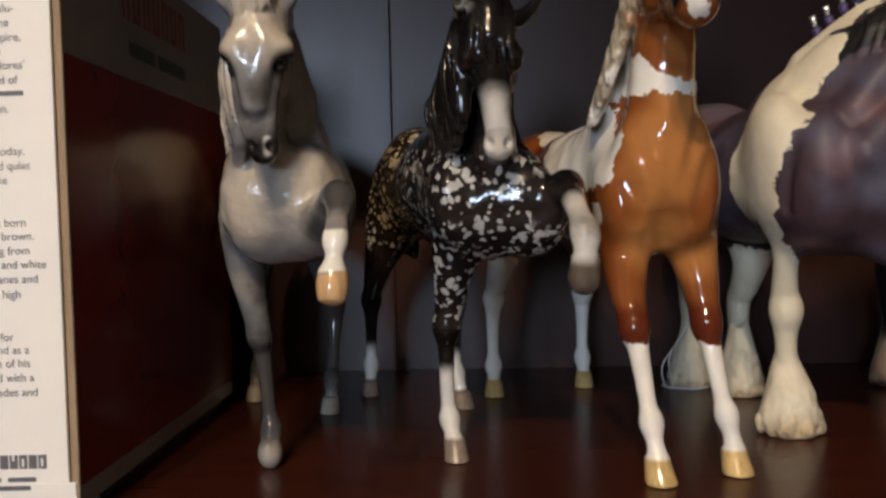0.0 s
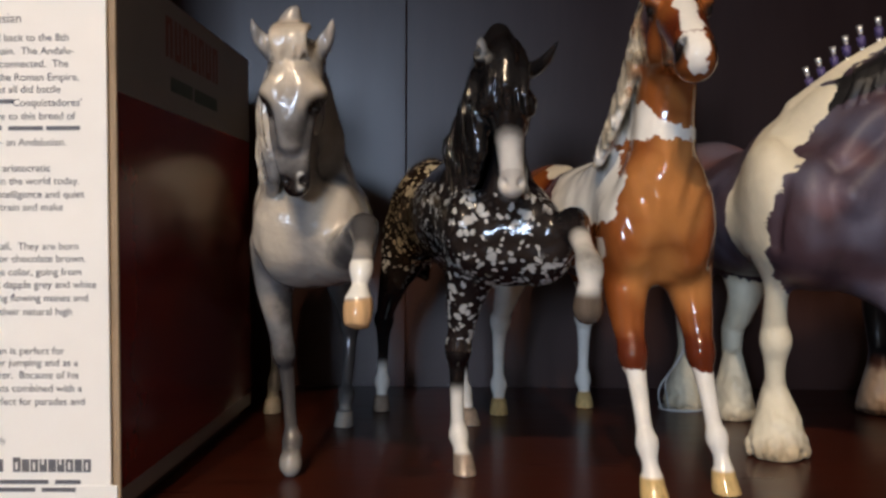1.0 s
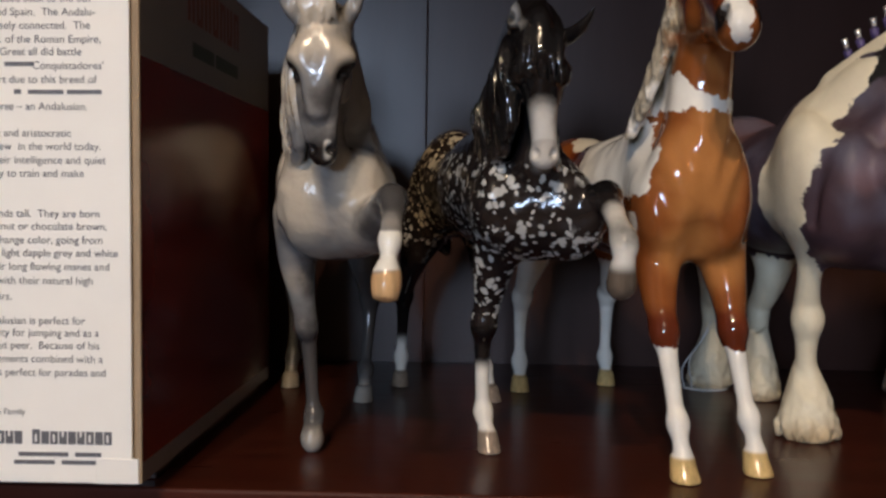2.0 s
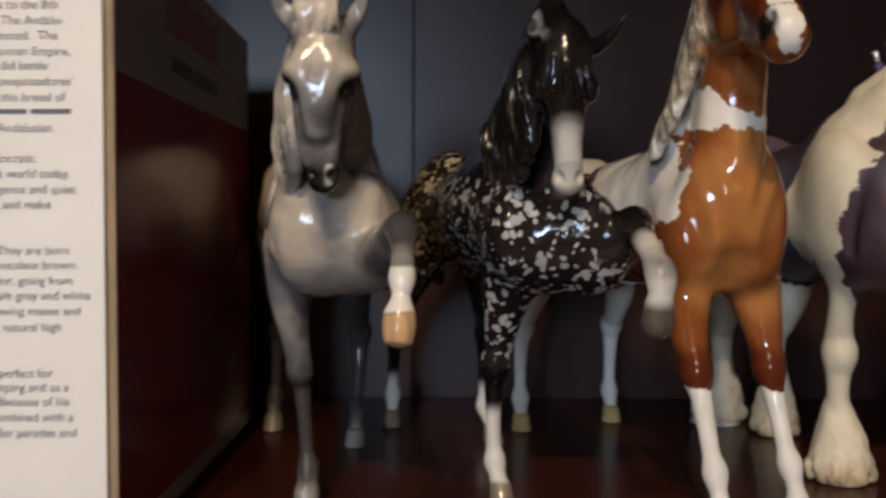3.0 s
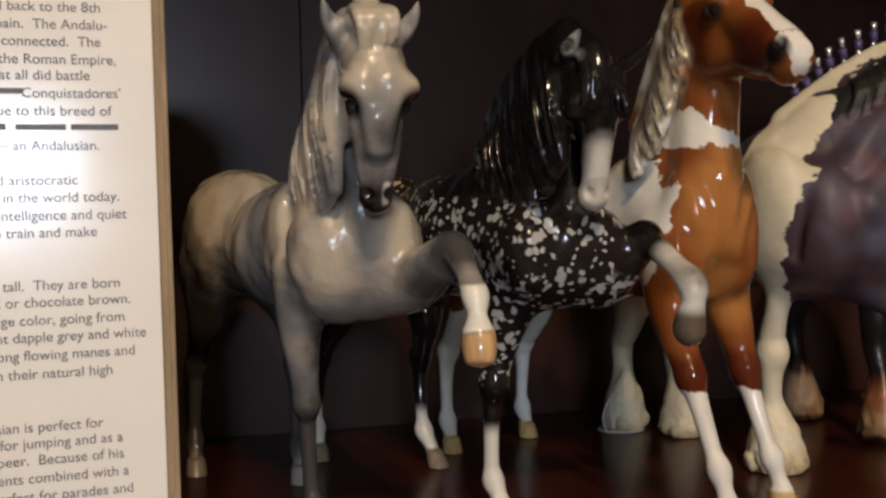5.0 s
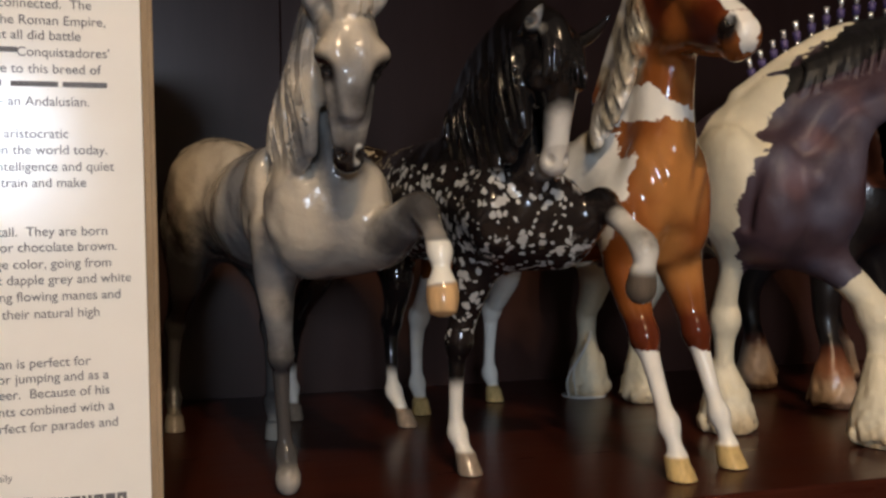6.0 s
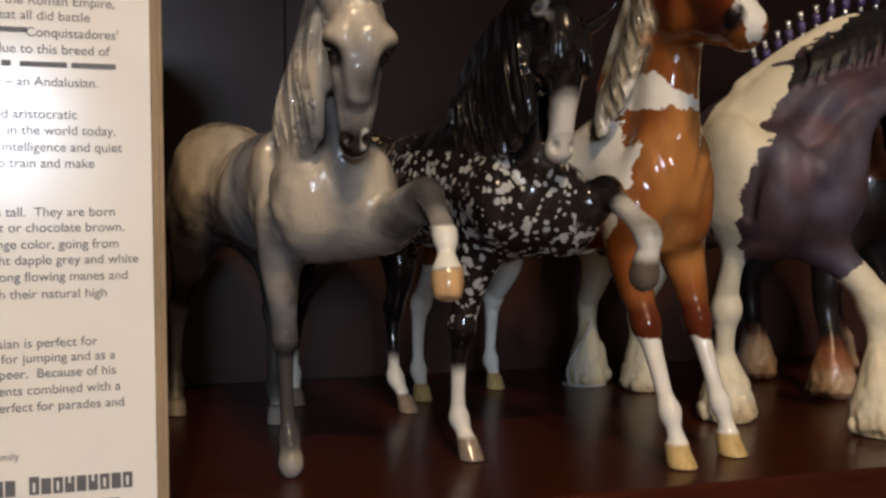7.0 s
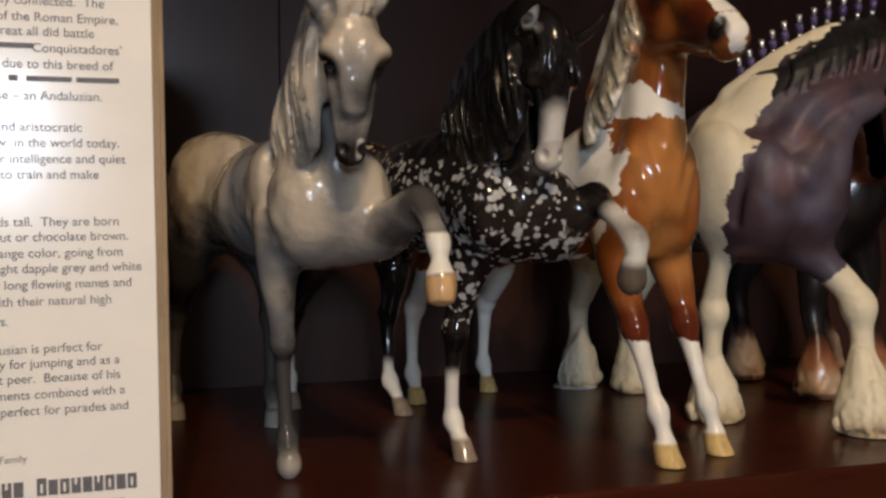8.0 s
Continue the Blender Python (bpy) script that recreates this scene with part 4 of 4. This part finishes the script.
    paint = {
        "white": lambda p: np.max([
            np.min([xband(p, 84, 165, 0.1), p[:, 2] - 137, 560 - p[:, 1] + (p[:, 2] - 150), 190 - p[:, 2] - (p[:, 0] - 90) * 0.1], 0),
            np.where(p[:, 1] < 505, np.minimum(186 + np.maximum(103 - p[:, 0], 0) * 0.95 + np.maximum(116 - p[:, 0], 0) * 0.12 - p[:, 2], p[:, 2] - 180.5), -30),
            near(p, (93, 496, 244, 14), (86, 494, 218, 18), (79, 492, 195, 19), (78, 640, 182, 20), (86, 474, 228, 10), (81, 478, 208, 13)),
            np.where((p[:, 2] < 130) & (p[:, 0] < 82) & (p[:, 1] < 500), 76 - p[:, 0], -30),
            np.where(p[:, 2] < 100, 62 - p[:, 2] + np.where(p[:, 1] > 560, 34, 0), -30),
            rod(p, (105.5, 393, 199), (106, 396, 212), 5.8, 5.8), rod(p, (106, 396, 212), (106.5, 430, 246), 5.8, 4.4)], 0),
        "mane": lambda p: np.max([rod(p, (a[0] - 2, a[1], a[2]), (b[0] - 1, b[1], b[2]), 8.5, 7) for a, b in zip(crest, ends)] + [rod(p, (95, 480, 246), (88, 474, 214), 9, 9), rod(p, (88, 474, 214), (79, 480, 180), 9, 7)], 0),
        "hoof": lambda p: 11.8 - p[:, 2],
        # Dark knees; throat and jaw underside darkened: the head's shade put into the paint.
        "dark": lambda p: np.max([np.where(p[:, 1] < 520, 80 - p[:, 2], -30), near(p, (108, 474, 224, 18), (100, 462, 232, 16), (107, 420, 220, 17), (78, 600, 160, 40))], 0),
        "warm": lambda p: near(p, (107, 456, 152, 23), (112, 458, 174, 13), (98, 460, 134, 10), (114, 462, 205, 8), (100, 470, 112, 15), (125, 480, 105, 14)),
        "eye": lambda p: np.maximum(near(p, (92.5, 440, 239.5, 4.0), (121.5, 440, 239.5, 4.0)), np.where(np.abs(p[:, 0] - 107) > 4.5, near(p, (98, 403, 214, 6.5), (116, 403, 214, 6.5)), -30)),
    }
    ob = figurine("horse_figurine", c, paint, pinto_glaze, (85, 570, 0))
    tagged(ob, "glossy chestnut and white pinto horse figurine with white stockings", "figurine", "horse figurines on the shelf")


def feather(c, rng, x, y, top=34.0, r=11.0, count=26, lean=(0, -2)):
    """Long hair round a draft horse's foot: a bell of overlapping wavy locks over the hoof."""
    lx, ly = lean
    c.limb([(x, y, top, 6.2), (x + lx * 0.4, y + ly * 0.4, top * 0.66, r * 0.62), (x + lx * 0.8, y + ly * 0.8, top * 0.36, r * 0.8), (x + lx, y + ly, 7.5, r * 0.84)], 4)
    for tier in (0, 1, 2):
        for i in range(count):
            a = 6.283 * (i + tier * 0.37 + rng.random() * 0.8) / count
            b = a + rng.uniform(-0.22, 0.22)
            e = a + rng.uniform(-0.2, 0.2)
            f = (1 - tier * 0.1) * rng.uniform(0.94, 1.08)
            z0, z1 = top * 0.85 + rng.uniform(-6, 6) + tier * 4, rng.uniform(3, 7.5) + tier * 8
            zm = z1 + (z0 - z1) * 0.36
            rm = r * (1.0 - 0.42 * zm / top) * f
            c.limb([(x + math.cos(a) * 4.5, y + math.sin(a) * 4.5, z0, 1.6), (x + lx * 0.7 + math.cos(b) * rm, y + ly * 0.7 + math.sin(b) * rm, zm, 2.0),
                    (x + lx + math.cos(e) * r * 0.88 * f, y + ly + math.sin(e) * r * 0.88 * f, z1, 1.3)], 2.6, 2)
    for i in range(240):
        a, q = rng.random() * 6.283, rng.random()
        d = r * (1.02 - 0.42 * q) * rng.uniform(0.92, 1.06)
        s = rng.uniform(1.6, 3.2)
        c.egg((x + lx + math.cos(a) * d, y + ly + math.sin(a) * d, 4 + q * top * 0.6), (s, s, s * 1.5), 0.9)
    c.cup(x + lx, y + ly, 8, r * 0.8, r * 0.86, (0, -1))


def draft_horse():
    c = Clay((125, 445, -3), (330, 745, 300), 1.0)
    c.egg((205, 524, 137), (44, 42, 38), 12, 0)
    c.egg((190, 596, 144), (45, 85, 40), 14, 6)
    c.egg((176, 662, 154), (40, 45, 42), 14, 6)
    c.egg((205, 545, 162), (32, 45, 36), 14, 0)
    c.egg((190, 498, 142), (18, 20, 32), 13, 0, 6)
    c.egg((224, 499, 139), (22, 22, 28), 13)
    c.egg((173, 517, 157), (15, 25, 28), 7, 0, -8)
    c.limb([(204, 474, 160, 2.4), (205, 474, 140, 3), (206, 482, 112, 3)], 6, cutaway=True)
    c.limb([(180, 484, 190, 1.8), (173, 487, 160, 2), (172, 496, 125, 1.8)], 5, cutaway=True)
    c.limb([(196, 482, 190, 1.6), (190, 478, 165, 1.8)], 5, cutaway=True)
    # neck bent to one side, head low past it
    c.limb([(203, 540, 168, 35), (220, 522, 190, 30), (246, 516, 211, 26), (274, 515, 224, 22), (300, 512, 222, 18)], 14)
    c.limb([(264, 489, 196, 7), (232, 486, 178, 8.5), (206, 481, 152, 8)], 9)
    c.limb([(238, 486, 178, 7), (230, 482, 160, 9), (226, 484, 138, 9)], 9)
    c.limb([(205, 492, 172, 9), (222, 492, 192, 9), (248, 491, 205, 8), (280, 494, 212, 7)], 6)
    c.relief(1.6, (17, 24, 36), 7)
    c.relief(0.4, (7, 9, 13), 8)
    c.limb([(300, 512, 222, 15), (310, 503, 204, 14), (314, 496, 180, 10), (314, 495, 164, 9)], 6)
    rng = random.Random(11)
    c.strands(rng, [(222, 521, 225), (250, 513, 241), (285, 509, 247)], [(206, 494, 200), (232, 489, 206), (270, 486, 214)], 24, 2.0, 1.2, 1.0, swing=(0, -9, 5))
    c.limb([(196, 535, 203, 8), (222, 524, 223, 8), (252, 518, 239, 8), (285, 515, 246, 8)], 6)
    # forelegs
    c.limb([(181.5, 520, 120, 11), (182, 528, 98, 6.8), (184, 537, 80, 7.2), (185.5, 540, 69, 8.4), (186, 542, 52, 6), (187, 544, 34, 6.2), (187.5, 545, 20, 6.5)], 7)
    feather(c, rng, 187, 546, 34, 16, 30, (1, -4))
    c.limb([(222, 508, 116, 18), (234, 498, 100, 10.5), (245, 491, 86, 9), (250, 487, 74, 9), (251, 485, 58, 6.8), (250, 482, 40, 7), (249, 480, 22, 7)], 7)
    feather(c, rng, 248, 481, 42, 19, 34, (0, -5))
    # hind legs
    c.limb([(166, 672, 120, 22), (164, 672, 92, 12.5), (168, 690, 74, 9.5), (170, 702, 62, 8), (171, 704, 40, 6.6), (171, 704, 20, 6.5)], 9)
    feather(c, rng, 170, 703, 40, 15, 20)
    c.limb([(204, 668, 120, 22), (200, 655, 92, 12.5), (198, 664, 74, 9.5), (196, 672, 62, 8), (194, 666, 40, 6.6), (193, 662, 20, 6.5)], 9)
    feather(c, rng, 193, 661, 40, 14, 20)
    joint(c, 185.5, 539, 69, 8.3)
    joint(c, 250, 486, 74, 10)
    # mane flights along the crest
    vs, fs, sl = [], [], []

    def drum(a, b, ra, rb, slot):
        a, b = Vector(a), Vector(b)
        turn = (b - a).to_track_quat("Z", "Y").to_matrix()
        n0 = sum(len(v) for v in vs)
        ring = []
        for p, r in ((a, ra * 0.6), (a, ra), (b, rb), (b, rb * 0.6)):
            for i in range(10):
                ring.append(p + turn @ Vector((math.cos(i * 0.6283) * r, math.sin(i * 0.6283) * r, 0)))
        vs.append([tuple(v) for v in ring])
        for k in range(3):
            for i in range(10):
                fs.append((n0 + k * 10 + i, n0 + k * 10 + (i + 1) % 10, n0 + k * 10 + 10 + (i + 1) % 10, n0 + k * 10 + 10 + i))
                sl.append(slot)
        fs.append((n0 + 30, n0 + 32, n0 + 35, n0 + 38))
        sl.append(slot)

    crest = [Vector(q) for q in ((203, 533, 213), (222, 525, 231.5), (250, 518, 247.5), (285, 515, 255.5))]
    for i in range(11):
        s = i / 10 * 2.999
        j = int(s)
        p = crest[j].lerp(crest[j + 1], s - j)
        up = Vector((-0.34 + 0.04 * i + rng.uniform(-0.08, 0.08), -0.1, 1)).normalized()
        drum(p - up * 1, p + up * 3, 1.7, 1.5, 2)
        drum(p + up * 3, p + up * 8.5, 2.2, 2.5, 1)
        drum(p + up * 8.5, p + up * rng.uniform(13.5, 15.5), 1.3, 2.0, 2)
    extra = (np.array([v for ring in vs for v in ring]), np.array(fs), np.array(sl, np.int32))
    paint = {
        "white": lambda p: np.max([
            np.min([np.where(p[:, 2] > 146, xband(p, 167, 146, 0.6), 167 + np.maximum(118 - p[:, 2], 0) * 0.9 - p[:, 0]), 547 - p[:, 1] - np.abs(p[:, 2] - 150) * 0.15, p[:, 2] - 80, 216 - p[:, 2]], 0),
            np.where((p[:, 0] > 180) & (p[:, 2] > 200), np.minimum(p[:, 2] - 202 - (p[:, 0] - 184) * 0.64, 258 - p[:, 0]), -30),
            rod(p, (166, 512, 126), (178, 530, 90), 10.5, 12), np.where(p[:, 0] < 212, 94 - p[:, 2], -30), np.where(p[:, 1] > 600, 100 - p[:, 2], -30),
            np.where((p[:, 0] > 212) & (p[:, 1] < 540), 98 - p[:, 2] + np.minimum(p[:, 0] - 242, 0) * 0.8, -30)], 0),
        "hoof": lambda p: (4.0 - p[:, 2] + np.where(p[:, 0] > 215, (492 - p[:, 1]) * 0.2, np.where(p[:, 1] < 600, (544 - p[:, 1]) * 0.4, 0.0))) * 0.14,
        "dark": lambda p: np.where(p[:, 1] < 535, np.min([p[:, 2] - 190 - (p[:, 0] - 184) * 0.5, np.where(p[:, 0] < 256, 202 + (p[:, 0] - 184) * 0.64 - p[:, 2], 20.0), p[:, 0] - 184], 0), -30),
        "warm": lambda p: near(p, (192, 474, 152, 9), (206, 478, 175, 8), (235, 496, 190, 14), (180, 620, 180, 30), (182, 500, 100, 14)),
    }
    ob = figurine("draft_horse_figurine", c, paint, draft_glaze, (200, 590, 0), extra)
    tagged(ob, "matte dark brown and white draft horse figurine with braided mane", "figurine", "horse figurines on the shelf")


def bay_draft():
    c = Clay((262, 555, -3), (420, 780, 270), 1.6)
    c.egg((335, 640, 140), (38, 70, 40), 14, -10)
    c.egg((330, 600, 150), (34, 36, 40), 12)
    c.limb([(328, 605, 168, 32), (318, 590, 196, 25), (312, 580, 222, 19)], 12)
    c.limb([(312, 582, 224, 15), (318, 568, 205, 14), (324, 562, 178, 10), (326, 562, 162, 10)], 6)
    rng = random.Random(21)
    for x, y in ((303, 590), (362, 606), (306, 684), (396, 700)):
        c.limb([(x * 0.6 + 335 * 0.4, y * 0.8 + 640 * 0.2, 118, 20), (x, y + 4, 84, 11), (x, y + 6, 62, 8), (x, y, 36, 6.5), (x, y, 20, 6.5)], 8)
        feather(c, rng, x, y, 40, 15, 20)
    paint = {
        "white": lambda p: np.maximum(np.where(p[:, 1] > 650, 34 - p[:, 2], 20 - p[:, 2]), rod(p, (318, 553, 210), (326, 550, 160), 6, 6)),
        # Legs and belly above the feet blackened: their shade is put into the colour.
        "dark": lambda p: np.where(p[:, 2] < 150, p[:, 2] - 42, -30),
        "warm": lambda p: np.where(p[:, 1] < 650, 32 - p[:, 2], -12.0),
        "hoof": lambda p: 5 - p[:, 2],
    }
    ob = figurine("draft_horse_figurine", c, paint, bay_glaze, (335, 645, 0))
    tagged(ob, "dark bay draft horse figurine with feathered feet in shadow", "figurine", "horse figurines on the shelf")


def price_tag():
    """A loop of white thread with a small round card under the draft horse's foot."""
    tag = empty("price_tag", (0.153, 0.688, 0.0))
    bm = bmesh.new()
    bmesh.ops.create_cone(bm, cap_ends=True, segments=32, radius1=0.017, radius2=0.0165, depth=0.0012, matrix=Matrix.Translation((0.012, 0.01, 0.0007)))
    part("card", bm, tag_paper, tag, "pale round card")
    cu = bpy.data.curves.new("thread", "CURVE")
    cu.dimensions, cu.bevel_depth, cu.bevel_resolution = "3D", 0.0006, 2
    for pts in (((-0.004, 0, 0.001), (-0.009, -0.002, 0.012), (-0.006, -0.004, 0.022), (0.006, -0.006, 0.036), (0.012, -0.004, 0.05)), ((0.001, 0, 0.001), (-0.001, -0.003, 0.012), (-0.006, -0.004, 0.022), (0.004, -0.007, 0.034), (0.012, -0.004, 0.046))):
        sp = cu.splines.new("NURBS")
        sp.points.add(len(pts) - 1)
        for q, v in zip(sp.points, pts):
            q.co = (*v, 1)
        sp.use_endpoint_u = True
    cu.materials.append(tag_paper)
    th = new("thread", cu)
    th.parent = tag
    tagged(tag, "small pale round price tag with white thread loop", "tag")


grey_horse()
black_horse()
pinto_horse()
draft_horse()
bay_draft()
price_tag()
